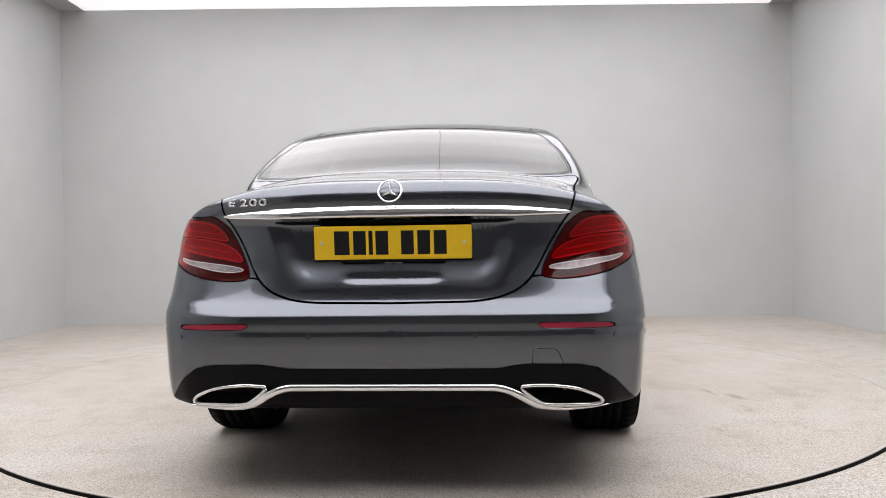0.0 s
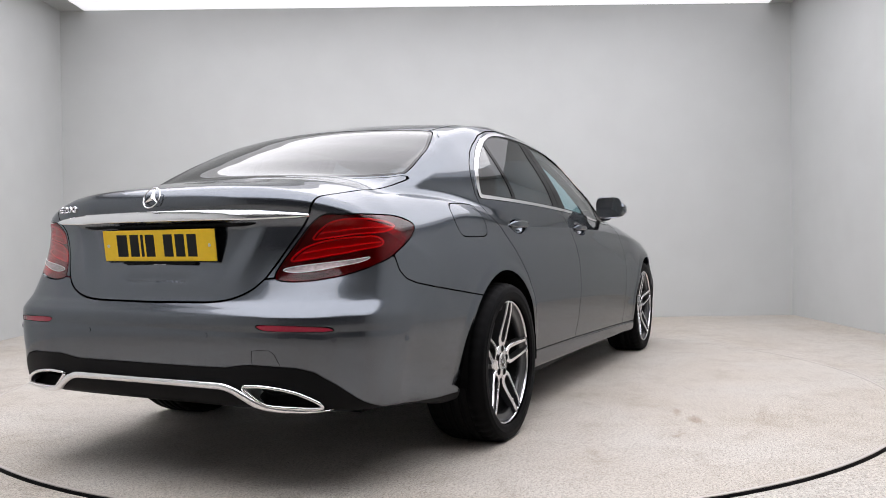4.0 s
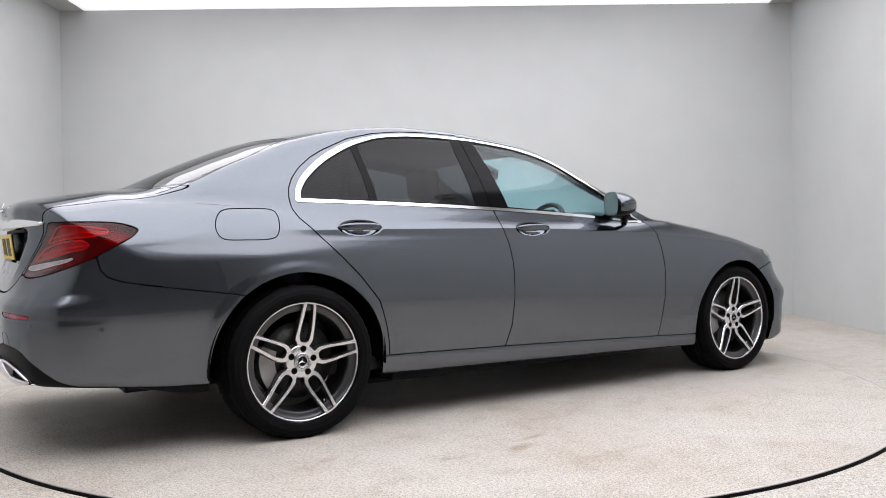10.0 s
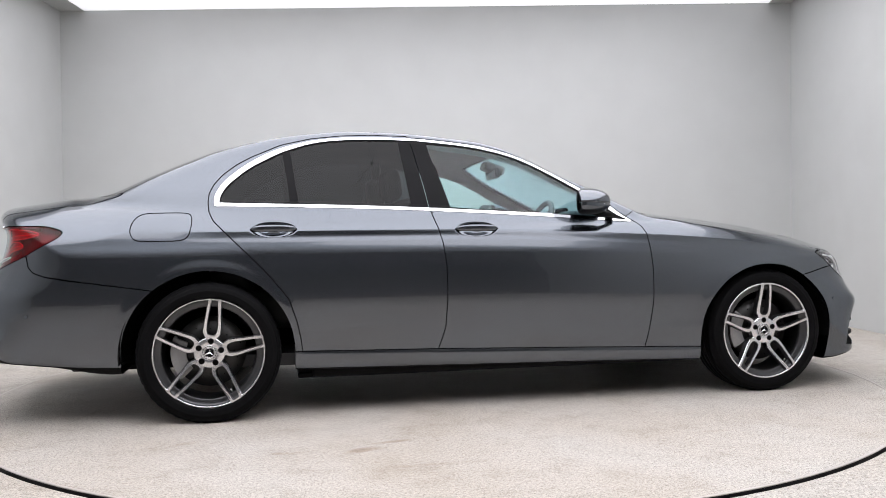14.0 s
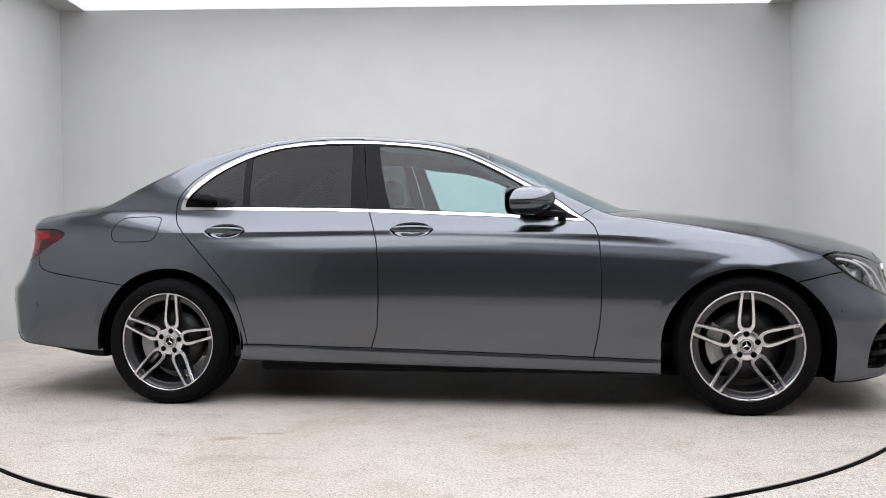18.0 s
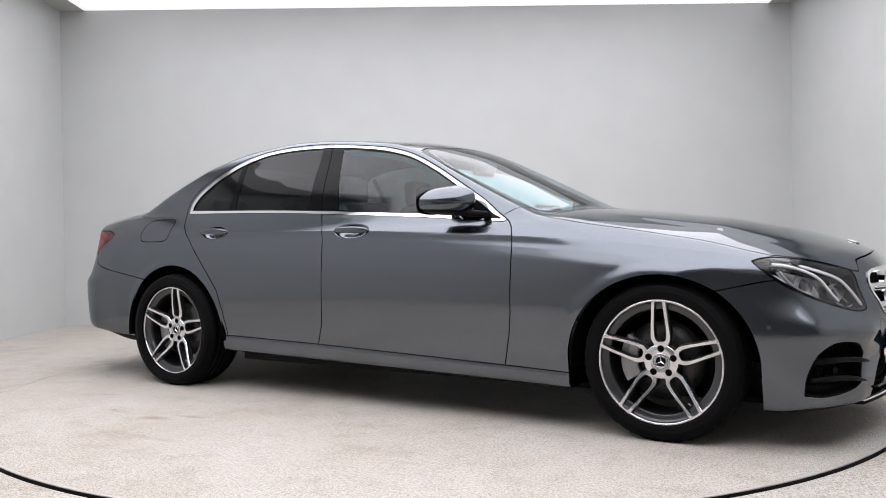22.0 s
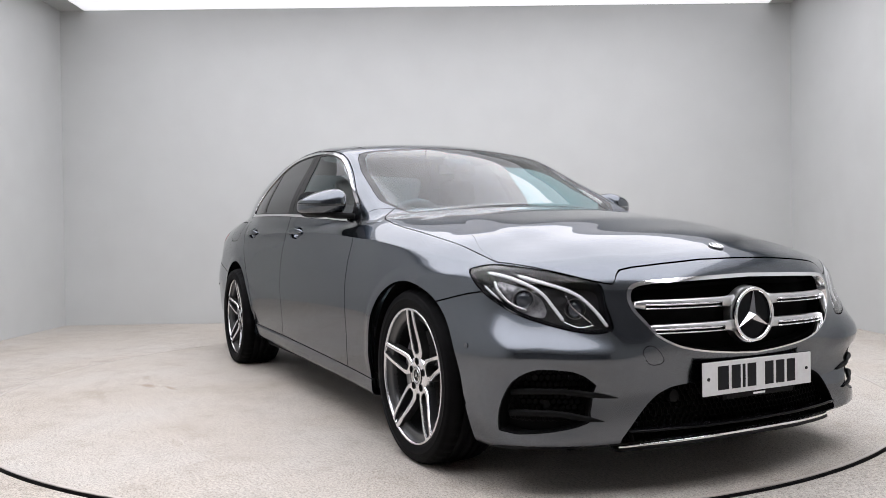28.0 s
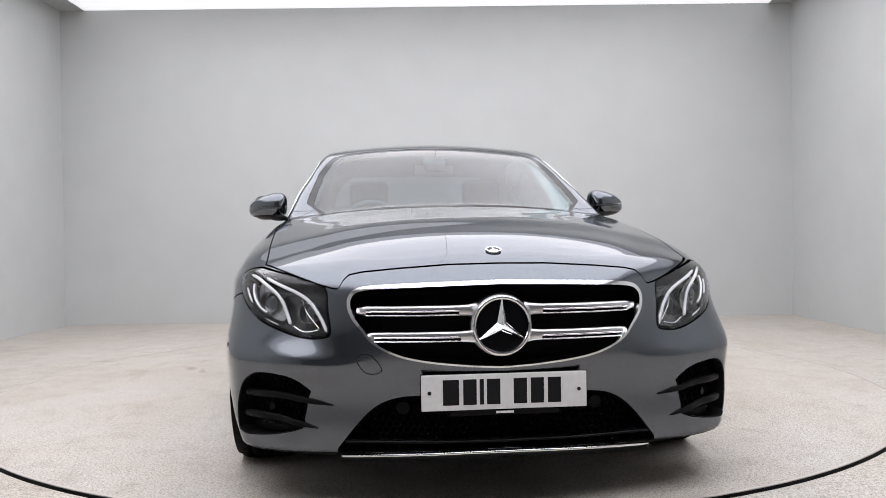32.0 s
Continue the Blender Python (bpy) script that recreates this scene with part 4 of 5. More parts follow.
P, N = P + np.stack([.010 + .010 * (Y / .535) ** 2, 0 * Y, 0 * Y], 1), np.tile([1., 0, 0], (41, 1))
strip("splitter_trim", P, N, .011, .012, CHROME, bumper, "thin chrome splitter line")
strip("splitter", P - [.016, 0, .010], N, .016, .05, BLACK, bumper)

# corner intakes with two blades each
for s in (1, -1):
    m = (lambda M: M) if s == 1 else mirror
    k = np.array([1, s, 1])
    hollow("corner_intake", m(cheek_hole), BLACK, bumper, .055, "black corner intake")
    panel("intake_wall", m(clip(cheek_hole, -uz(cheek_hole, CHEEK, -1) - .003)), BLACK, bumper, depth=.060, lift=-.003)
    for zz, u0, u1, drop in ((.352, -.668, -1.010, .018), (.283, -.662, -.968, .022)):
        U = np.linspace(u0, u1, 18)
        t = np.linspace(0, 1, 18)
        P = corner_pts(U, zz - drop * t ** 2 + .010 * np.sin(np.pi * t), -1)
        P, N = lifted(P, -.030 + .018 * smooth(0, .35, t)[:, None] + .015 * smooth(.5, .8, t)[:, None])
        strip("intake_blade", P * k, N * k, np.interp(t, [0, .15, .6, .85, 1], [.020, .024, .022, .017, .003]), np.interp(t, [0, .7, 1], [.030, .014, .004]), BLACK, bumper, "black plastic blade")
    bm = bmesh.new()
    mid = np.array([(-.64 - .0205 * i - (.01025 if r % 2 else 0), .268 + .0178 * r) for r in range(9) for i in range(16)])
    mid = mid[within(mid[:, 0], mid[:, 1], CHEEK) < -.012]
    turn6 = np.arange(6) * np.pi / 3
    rings_ = []
    for R_, back_ in ((.0118, -.046), (.0092, -.040)):
        U = (mid[:, :1] + R_ * np.sin(turn6)).ravel()
        Z = (mid[:, 1:] + R_ * np.cos(turn6)).ravel()
        Q, _ = lifted(corner_pts(U, Z, -1), back_)
        rings_.append([bm.verts.new(v) for v in Q * k + OFF])
    outer_, inner_ = rings_
    for h in range(len(mid)):
        for i in range(6):
            a, b = h * 6 + i, h * 6 + (i + 1) % 6
            bm.faces.new((outer_[a], outer_[b], inner_[b], inner_[a]))
    part("intake_mesh", bm, BLACK, bumper, "black honeycomb mesh")
    P = front_pts([-s * .31], [.322])
    part("parking_sensor", place(disc_bm(.021, .020, 24), P[0] - [.034, 0, 0]), BLACK, bumper)
    P = corner_pts([-.79], [.318], -1)
    P, N = lifted(P, -.03)
    part("parking_sensor", place(disc_bm(.013, .012, 20), P[0] * k, Matrix.Rotation(-s * .75, 3, "Z")), BLACK, bumper)
    P = side_pts([1.895], [.494]) * k
    part("parking_sensor", place(disc_bm(.0095, .004, 20), P[0] + [0, -s * .0005, 0], Matrix.Rotation(-s * 1.35, 3, "Z")), PAINT, bumper)

# ---- head lamps ----
for s in (1, -1):
    m = (lambda M: M) if s == 1 else mirror
    k = np.array([1, s, 1])
    lamp = panel("head_lamp", m(head), LENS, label="clear head lamp lens", depth=.006)
    hollow("lamp_housing", m(head), GLOSSGREY, lamp, .075, "gloss black lamp housing")
    panel("lamp_bezel", m(clip(head, -uz(head, HEAD, -1) - .012)), GLOSS, lamp, depth=.07, lift=-.004)

    bowl_ = clip(head, uz(head, rounded([(-.605, .736), (-.66, .722), (-.72, .700), (-.775, .655), (-.79, .610), (-.735, .612), (-.665, .635), (-.615, .675)], 4), -1))
    hollow("lamp_reflector", m(bowl_), REFLECT, lamp, .048, "ribbed silver lamp reflector")

    def guide(name, pts, width, thick, deep, material, label=""):
        Q = np.array(rounded(pts, 6, False))
        P = corner_pts(Q[:, 0], Q[:, 1], -1)
        P, N = lifted(P, -deep)
        w = np.full(len(P), width)
        w[0], w[-1] = width * .4, width * .5
        return strip(name, P * k, N * k, w, thick, material, lamp, label)

    guide("light_brow", [(-.581, .744), (-.646, .732), (-.72, .704), (-.771, .673), (-.809, .630), (-.844, .587)], .0115, .010, .011, LAMPWHITE, "white daytime light brow")
    guide("light_brow", [(-.690, .735), (-.77, .710), (-.846, .685), (-.895, .660), (-.944, .616), (-.985, .565)], .0115, .010, .010, LAMPWHITE, "white daytime light brow")
    guide("light_line", [(-.569, .698), (-.609, .663), (-.655, .625), (-.72, .603), (-.79, .585)], .007, .006, .016, LAMPWHITE)
    guide("light_line", [(-.844, .587), (-.896, .568), (-.945, .574)], .006, .006, .024, CHROME)
    guide("light_line", [(-.852, .668), (-.871, .635), (-.908, .605), (-.941, .580)], .004, .005, .035, CHROME)
    guide("chrome_scoop", [(-.603, .718), (-.612, .690), (-.640, .655), (-.680, .633), (-.720, .622)], .010, .012, .025, SATIN)
    for u, z0, R in ((-.705, .655, .033), (-.885, .632, .030)):
        P = corner_pts([u], [z0], -1)
        P, N = lifted(P, -.055)
        bm = bmesh.new()
        bmesh.ops.create_uvsphere(bm, u_segments=24, v_segments=12, radius=R)
        bmesh.ops.scale(bm, vec=(.7, 1, 1), verts=bm.verts)
        part("projector_lens", place(bm, P[0] * k, Matrix.Rotation(-s * .65, 3, "Z")), PROJECTOR, lamp, "dark glass projector lens")
        bm = bmesh.new()
        bmesh.ops.create_circle(bm, cap_ends=False, segments=28, radius=R * 1.12)
        ret = bmesh.ops.extrude_edge_only(bm, edges=bm.edges[:])
        bmesh.ops.translate(bm, vec=(0, 0, .025), verts=[v for v in ret["geom"] if isinstance(v, bmesh.types.BMVert)])
        bmesh.ops.rotate(bm, cent=(0, 0, 0), matrix=Matrix.Rotation(math.pi / 2, 3, "Y"), verts=bm.verts)
        part("projector_ring", place(bm, P[0] * k, Matrix.Rotation(-s * .65, 3, "Z")), SATIN, lamp)

# ---- rear of the car ----
REFLECTOR = rounded([(.470, .584), (.482, .570), (.52, .565), (.63, .564), (.708, .565), (.724, .570), (.712, .579), (.63, .583), (.54, .585)], 4)
PIPE = rounded([(.412, .377), (.445, .384), (.505, .384), (.590, .371), (.655, .345), (.677, .324), (.660, .315), (.60, .315), (.500, .319), (.462, .335)], 5)
f = np.where(rbump[0][:, 0] < -2.2, yz(rbump, REFLECTOR), 1)
refl = clip(rbump, f + .001)
rbump = clip(rbump, -f + .001)
rear_bumper = panel("rear_bumper", both(rbump), PAINT, depth=.03)
f = np.where(diff[0][:, 0] < -2.2, yz(diff, PIPE), 1)
pipe_hole = clip(diff, f)
diff_rest = clip(diff, -f)
diffuser = panel("diffuser", both(diff_rest), BLACK, rear_bumper, "black plastic lower rear apron", depth=.05)
for s in (1, -1):
    m = (lambda M: M) if s == 1 else mirror
    k = np.array([1, s, 1])
    panel("reflector", m(refl), REFLECTRED, rear_bumper, "dark red reflector", depth=.008, lift=-.002)
    hollow("exhaust_inside", m(pipe_hole), DARK, rear_bumper, .10)
    R = np.array(PIPE + PIPE[:1])
    P = rear_pts(-R[:, 0], R[:, 1])
    P[:, 0] -= .010
    Q = P * k
    bm = tube_bm([tuple(v) for v in (Q + OFF)[:-1]], .0060, 8, True)
    part("exhaust_tip", bm, CHROME, rear_bumper, "chrome exhaust surround", True)
    c = R[:-1].mean(0)
    R2 = (R - c) * .86 + c
    P2 = rear_pts(-R2[:, 0], R2[:, 1])
    P2[:, 0] += .05
    V = np.concatenate([P[:-1] + [.004, 0, 0], P2[:-1]]) * k
    n = len(R) - 1
    F = [(i, (i + 1) % n, n + (i + 1) % n, n + i) for i in range(n)]
    make("exhaust_wall", V + OFF, F, SATIN, rear_bumper)
    for yy, zz, sc in ((.269, .545, 0), (.722, .539, 1)):
        P = rear_pts([-yy], [zz])
        P2, N = lifted(P, -.0005)
        part("parking_sensor", place(disc_bm(.0095, .004, 20), P2[0] * k, Matrix.Rotation(math.atan2(N[0][1] * s, N[0][0]), 3, "Z")), PAINT, rear_bumper)
    P = side_pts([-2.28], [.523])
    part("parking_sensor", place(disc_bm(.0095, .004, 20), P[0] * k, Matrix.Rotation(-s * 1.9, 3, "Z")), PAINT, rear_bumper)
Y = np.concatenate([np.linspace(-.70, -.33, 22), np.linspace(-.30, .30, 13), np.linspace(.33, .70, 22)])
zline = curve([(0, .381), (.33, .380), (.37, .371), (.41, .352), (.455, .325), (.50, .311), (.56, .304), (.63, .304), (.68, .309), (.70, .313)])
P = rear_pts(Y, zline(np.abs(Y)))
P, N = P + [-.012, 0, 0], np.tile([-1., 0, 0], (len(Y), 1))
strip("apron_chrome", P, N, np.interp(np.abs(Y), [0, .33, .45, .60, .70], [.023, .024, .026, .014, .004]), .022, CHROME, rear_bumper, "polished chrome apron strip")
for s in (-1, 1):
    part("diffuser_fin", place(box_bm(-.06, .06, -.006, .006, -.02, .03, .004), (-2.46, s * .29, .325)), BLACK, rear_bumper)
bm = bmesh.new()
ap = [(-2.51, .372), (-2.44, .335), (-2.30, .300), (-2.0, .27)]
vs = [[bm.verts.new((x_ + OFF[0], yy + OFF[1], z_)) for x_, z_ in ap] for yy in (-.40, .40)]
for i in range(3):
    bm.faces.new((vs[0][i], vs[0][i + 1], vs[1][i + 1], vs[1][i]))
part("diffuser_floor", bm, BLACK, rear_bumper)
# towing eye cover line
Q = np.array([(.448, .452), (.452, .500), (.475, .503), (.515, .503), (.532, .492), (.549, .455)])
P = rear_pts(-Q[:, 0], Q[:, 1])
P, N = lifted(P, .0)
strip("tow_cover_joint", P, N, .002, .0016, BLACK, rear_bumper, n=6)

# tail lamps
for s in (1, -1):
    m = (lambda M: M) if s == 1 else mirror
    k = np.array([1, s, 1])
    lamp = panel("tail_lamp", m(tail), RED, label="red tail lamp lens", depth=.012)
    hollow("lamp_housing", m(tail), REDDARK, lamp, .030, "dark red lamp housing")
    panel("lamp_rim", m(clip(tail, -uz(tail, TAIL, 1) - .004)), REDDARK, lamp, depth=.030, lift=-.002)

    def bar(name, pts, width, thick, deep, material, label="", closed=False):
        Q = np.array(rounded(pts, 6, closed))
        if closed:
            Q = np.concatenate([Q, Q[:1]])
        P = corner_pts(Q[:, 0], Q[:, 1], 1)
        P, N = lifted(P, -deep)
        return strip(name, P * k, N * k, width, thick, material, lamp, label)

    UP = [(-1.100, .861), (-1.059, .904), (-1.01, .920), (-.931, .927), (-.859, .923), (-.816, .906), (-.852, .886), (-.906, .879), (-.977, .874), (-1.046, .865)]
    LO = [(-1.172, .790), (-1.135, .827), (-1.08, .849), (-1.011, .861), (-.932, .867), (-.888, .866), (-.865, .850), (-.881, .835), (-.944, .825), (-1.01, .813), (-1.091, .800)]
    for ring in (UP, LO):
        bar("light_guide", ring, .0055, .008, .008, REDGLOW, "bright red light guide", True)
        body_ = clip(tail, uz(tail, rounded(ring, 5), 1) + .002)
        hollow("light_chamber", m(body_), REDBAR, lamp, .018)
    bar("light_guide", [(-1.075, .880), (-.977, .891), (-.906, .899), (-.823, .905)], .0045, .008, .010, REDGLOW)
    bar("light_guide", [(-1.135, .815), (-1.051, .830), (-.957, .841), (-.869, .850)], .0045, .008, .010, REDGLOW)
    REV = rounded([(-1.196, .757), (-1.167, .768), (-1.076, .779), (-.975, .790), (-.918, .798), (-.943, .784), (-1.007, .771), (-1.107, .753), (-1.164, .750)], 4)
    rev = clip(tail, uz(tail, REV, 1))
    panel("reversing_lens", m(rev), WHITELENS, lamp, "frosted white reversing light", depth=.01, lift=.0012)
    bar("lens_rim", REV[::3], .0022, .003, -.0010, SATIN, "", True)

# boot: star, model badge, black strip for the shade under the chrome
P = rear_pts([.003], [1.010])
n_ = Vector(body_normals(P)[0])
up_ = (Vector((0, 0, 1)) - n_ * n_.z).normalized()
side_ = up_.cross(n_)
rot = Matrix((n_, side_, up_)).transposed()
part("boot_emblem", place(emblem_bm(.041, .0028, .010), tuple(P[0] + body_normals(P)[0] * .001), rot), CHROME, boot_lid, "chrome ringed star emblem")
for ch, y0 in (("E", .555), ("2", .508), ("0", .472), ("0", .436)):
    txt = bpy.data.curves.new("badge_letter", "FONT")
    txt.body, txt.size, txt.extrude, txt.bevel_depth = ch, .046, .0025, .0011
    txt.align_x, txt.align_y = "CENTER", "CENTER"
    tob = new("badge_text", txt)
    me = bpy.data.meshes.new_from_object(tob)
    bpy.data.objects.remove(tob)
    me.materials.clear()
    me.materials.append(CHROME)
    badge = new("badge_letter", me)
    badge.parent = boot_lid
    P = rear_pts([y0], [.983])
    N = body_normals(P)[0]
    badge.matrix_basis = Matrix.Translation(Vector(P[0] + N * .002 + OFF)) @ Matrix(((0, 0, -1), (-1, 0, 0), (0, 1, 0))).to_4x4() @ Matrix.Rotation(math.asin(max(-1, min(1, float(N[1])))) * -1, 4, "Y") @ Matrix.Diagonal((1.4, .72, 1, 1))
# shade below the chrome strip, laid on as a thin black bar
Y = np.linspace(-.40, .40, 31)
Q = rear_pts(Y, np.full(31, .917))
Q[:, 0] += .001
strip("latch_shadow", Q, np.tile([-1., 0, 0], (31, 1)), np.interp(np.abs(Y), [0, .36, .40], [.024, .022, .006]), .006, BLACK, boot_lid, "black strip for the shade under the chrome strip")

# bonnet badge
P = out_to_skin([[2.131, .004, .5]], [[0., 0, 1]], .6)
N = Vector(body_normals(P)[0])
rot = Vector((1, 0, 0)).rotation_difference(N).to_matrix()
bonnet = [o for o in car.children if o.name == "bonnet"][0]
part("bonnet_badge", place(disc_bm(.027, .005, 32), P[0], rot), POCKET, bonnet, "round silver bonnet badge")
part("badge_star", place(emblem_bm(.0265, .0026, .004), Vector(P[0]) + N * .0032, rot), CHROME, bonnet)


# ---- number plates ----
def plate(name, material, at, facing, label, tilt):
    s = 1 if facing > 0 else -1
    rot = Matrix.Rotation(radians(tilt), 3, "Y")
    base = part(name, place(box_bm(-.002, .002, -.26, .26, -.0555, .0555, .0018), at, rot), material, car, label)
    widths = (.060, .050, .016, .050, None, .050, .050, .050)
    pos = -.198
    for w in widths:
        if w is None:
            pos += .030
            continue
        yy = (pos + w / 2) * (1 if facing > 0 else -1)
        part("plate_bar", place(box_bm(s * .002 - .0006, s * .002 + .0006, yy - w * .42, yy + w * .42, -.0395, .0395, .0004, 1), at, rot), INK, base)
        pos += w + .004
    for yy in (-.235, .235):
        b = disc_bm(.006, .003, 16)
        bmesh.ops.translate(b, vec=(s * .003, yy, 0), verts=b.verts)
        part("plate_screw", place(b, at, rot), INK if facing > 0 else SATIN, base)
    part("plate_holder", place(box_bm(-.006, -.0022, -.262, .262, -.058, .057, .001) if facing > 0 else box_bm(.0022, .006, -.262, .262, -.058, .057, .001), at, rot), GLOSS, base)
    part("holder_lip", place(box_bm(-.006, .001, -.17, .17, -.074 if facing > 0 else -.066, -.056, .002), at, rot), GLOSS, base, "black holder lip")
    part("holder_mark", place(box_bm(s * .0012 - .0004, s * .0012 + .0004, -.028, .028, -.068, -.061), at, rot), WHITEPLATE, base)
    return base


plate("front_number_plate", WHITEPLATE, (2.320, .002, .380), 1, "white front number plate with dark bars", 0)
plate("rear_number_plate", YELLOW, (-2.527, 0, .845), -1, "yellow rear number plate with dark bars", -7)

# ---- door mirrors ----
for s in (1, -1):
    k = np.array([1, s, 1])
    nu, nv = 48, 28
    th, ph = np.meshgrid(np.linspace(0, 2 * np.pi, nu, endpoint=False), np.linspace(-np.pi / 2, np.pi / 2, nv), indexing="ij")
    sx, sy, sz = np.cos(ph) * np.cos(th), np.cos(ph) * np.sin(th), np.sin(ph)
    pw = lambda v, e: np.sign(v) * np.abs(v) ** e
    yy = .103 * np.where(sy > 0, np.abs(sy) ** .38, -np.abs(sy) ** .85)
    out_ = np.clip(-yy / .10, -1, 1)
    zz = (.069 * pw(sz, .72)) * (1 - .26 * np.clip(out_ + .2, 0, 1)) - .012 * out_
    xx = np.where(sx > 0, .165 * pw(np.abs(sx), .95), -.060 * pw(np.abs(sx), .45)) * (1 - .10 * np.clip(out_, 0, 1)) - .035 * out_ * (sx > 0) * np.abs(sx)
    xx = xx + np.where(sx > 0, 1 - np.abs(sx), 1) * .36 * (yy + .103)
    P = np.stack([.398 + xx, -.918 + yy, 1.037 + zz], -1).reshape(-1, 3)
    idx = np.arange(nu * nv).reshape(nu, nv)
    a, b, c, d = idx[:, :-1], np.roll(idx, -1, 0)[:, :-1], np.roll(idx, -1, 0)[:, 1:], idx[:, 1:]
    T = np.concatenate([np.stack([a, b, c], -1).reshape(-1, 3), np.stack([a, c, d], -1).reshape(-1, 3)])
    n_ = np.cross(P[T[:, 1]] - P[T[:, 0]], P[T[:, 2]] - P[T[:, 0]])
    N = np.zeros_like(P)
    for i in range(3):
        np.add.at(N, T[:, i], n_)
    N /= np.linalg.norm(N, axis=1, keepdims=True) + 1e-12
    M = (P, N, T)
    m = (lambda M: M) if s == 1 else mirror
    split = lambda M: M[0][:, 2] - (1.041 - .05 * np.clip(M[0][:, 0] - .42, 0, 1))
    behind = lambda M: M[0][:, 0] - .352 - .36 * (M[0][:, 1] + 1.021)
    upper = clip(M, -split(M))
    cap = clip(upper, -behind(upper))
    shell = panel("door_mirror", m(cap), PAINT, label="grey painted door mirror housing", depth=.004)
    rest = clip(M, split(M) + .002)
    low = clip(rest, rest[0][:, 2] - .990)
    mid = clip(rest, -rest[0][:, 2] + .9915)
    lens_ = clip(mid, -split(mid) - .010)
    panel("indicator_strip", m(lens_), GLOSSGREY, shell, "dark indicator lens strip", depth=.004, lift=-.001)
    belt = clip(mid, split(mid) + .0108)
    belt_f = clip(belt, -behind(belt))
    panel("lower_cap", m(belt_f), PAINT, shell, depth=.004)
    panel("mirror_rim", m(clip(belt, behind(belt))), BLACK, shell, depth=0)
    panel("mirror_base", m(low), BLACK, shell, depth=0)
    rim_ = clip(upper, behind(upper) + .002)
    panel("mirror_rim", m(rim_), BLACK, shell, depth=.003)
    bm = bmesh.new()
    bmesh.ops.create_circle(bm, cap_ends=True, segments=32, radius=1)
    for v in bm.verts:
        v.co.x, v.co.y = .066 * math.copysign(abs(v.co.x) ** .6, v.co.x), .090 * math.copysign(abs(v.co.y) ** .6, v.co.y)
    bmesh.ops.rotate(bm, cent=(0, 0, 0), matrix=Matrix.Rotation(-math.pi / 2, 3, "Y"), verts=bm.verts)
    part("mirror_glass", place(bm, (.3725, -.918 * s, 1.037), Matrix.Rotation(-s * .345, 3, "Z")), MIRROR, shell)
    path = [(.625, -.812 * s, .972), (.590, -.838 * s, .974), (.540, -.870 * s, .978), (.480, -.895 * s, .984)]
    part("mirror_arm", tube_bm([Vector(q) + Vector(OFF) for q in path], [.012, .015, .017, .016], 12), BLACK, shell, smooth_shade=True)


# ---- wheels ----
def spoke_mesh():
    """One twin spoke that points up: a flat ring of two arms round a long slot."""
    outer = [(.046, .016), (.060, .0225), (.074, .0300), (.086, .0365), (.100, .0385), (.125, .0374), (.160, .0342), (.195, .0312), (.225, .0288), (.2495, .0266)]
    inner = [(.0780, .001), (.0795, .012), (.087, .0205), (.103, .0246), (.128, .0252), (.163, .0228), (.198, .0198), (.228, .0168), (.2415, .0148), (.2434, .001)]
    O = [(r, h) for r, h in outer] + [(r, -h) for r, h in outer[::-1]]
    n = len(outer)
    I = [(r, h) for r, h in inner] + [(r, -h) for r, h in inner[::-1]]
    bm = bmesh.new()
    face = lambda r: -.086 - .0305 * smooth(.05, .25, np.array([r]))[0]

    def ring_of(Q, dy, grow=0.0):
        return [bm.verts.new((h + (grow if h > 0 else -grow), face(r) + dy, r)) for r, h in Q]

    o, i_ = ring_of(O, 0), ring_of(I, 0)
    oc, ic = ring_of(O, .004, .0025), ring_of(I, .004, -.0006)
    ob_, ib = ring_of(O, .036, .005), ring_of(I, .034, -.004)
    m = 2 * n
    for k in range(m):
        j = (k + 1) % m
        bm.faces.new((o[k], o[j], i_[j], i_[k])).material_index = 0
        bm.faces.new((o[k], oc[k], oc[j], o[j])).material_index = 0
        bm.faces.new((i_[j], ic[j], ic[k], i_[k])).material_index = 0
        bm.faces.new((oc[k], ob_[k], ob_[j], oc[j])).material_index = 1
        bm.faces.new((ic[j], ib[j], ib[k], ic[k])).material_index = 1
    bmesh.ops.recalc_face_normals(bm, faces=bm.faces)
    me = bpy.data.meshes.new("spoke")
    bm.to_mesh(me)
    bm.free()
    me.materials.append(SPOKE)
    me.materials.append(POCKET)
    return me


SPOKE_MESH = spoke_mesh()


def tyre_bm(r, w):
    pr = [(-w + .012, .252), (-w + .003, .257), (-w + .002, .266), (-w + .0005, .284), (-w + .0002, .2855), (-w + .0025, .2870), (-w + .003, .296), (-w + .004, .2975), (-w + .0045, .309), (-w + .010, r - .018), (-w + .022, r - .007), (-w + .040, r - .002)]
    g = []
    for c in (-.058, -.020, .020, .058):
        g += [(c - .006, r), (c - .005, r - .007), (c + .005, r - .007), (c + .006, r)]
    bm = lathe_bm(pr + g + [(-a, b) for a, b in pr[::-1]], 176)
    for v in bm.verts:
        rr = math.hypot(v.co.x, v.co.z)
        k = round(math.atan2(v.co.z, v.co.x) / (2 * math.pi) * 176) % 4
        if k == 0 and rr > r - .012 and .062 < abs(v.co.y) < w - .014:
            q = (rr - .0035) / rr
            v.co.x, v.co.z = v.co.x * q, v.co.z * q
    return bm


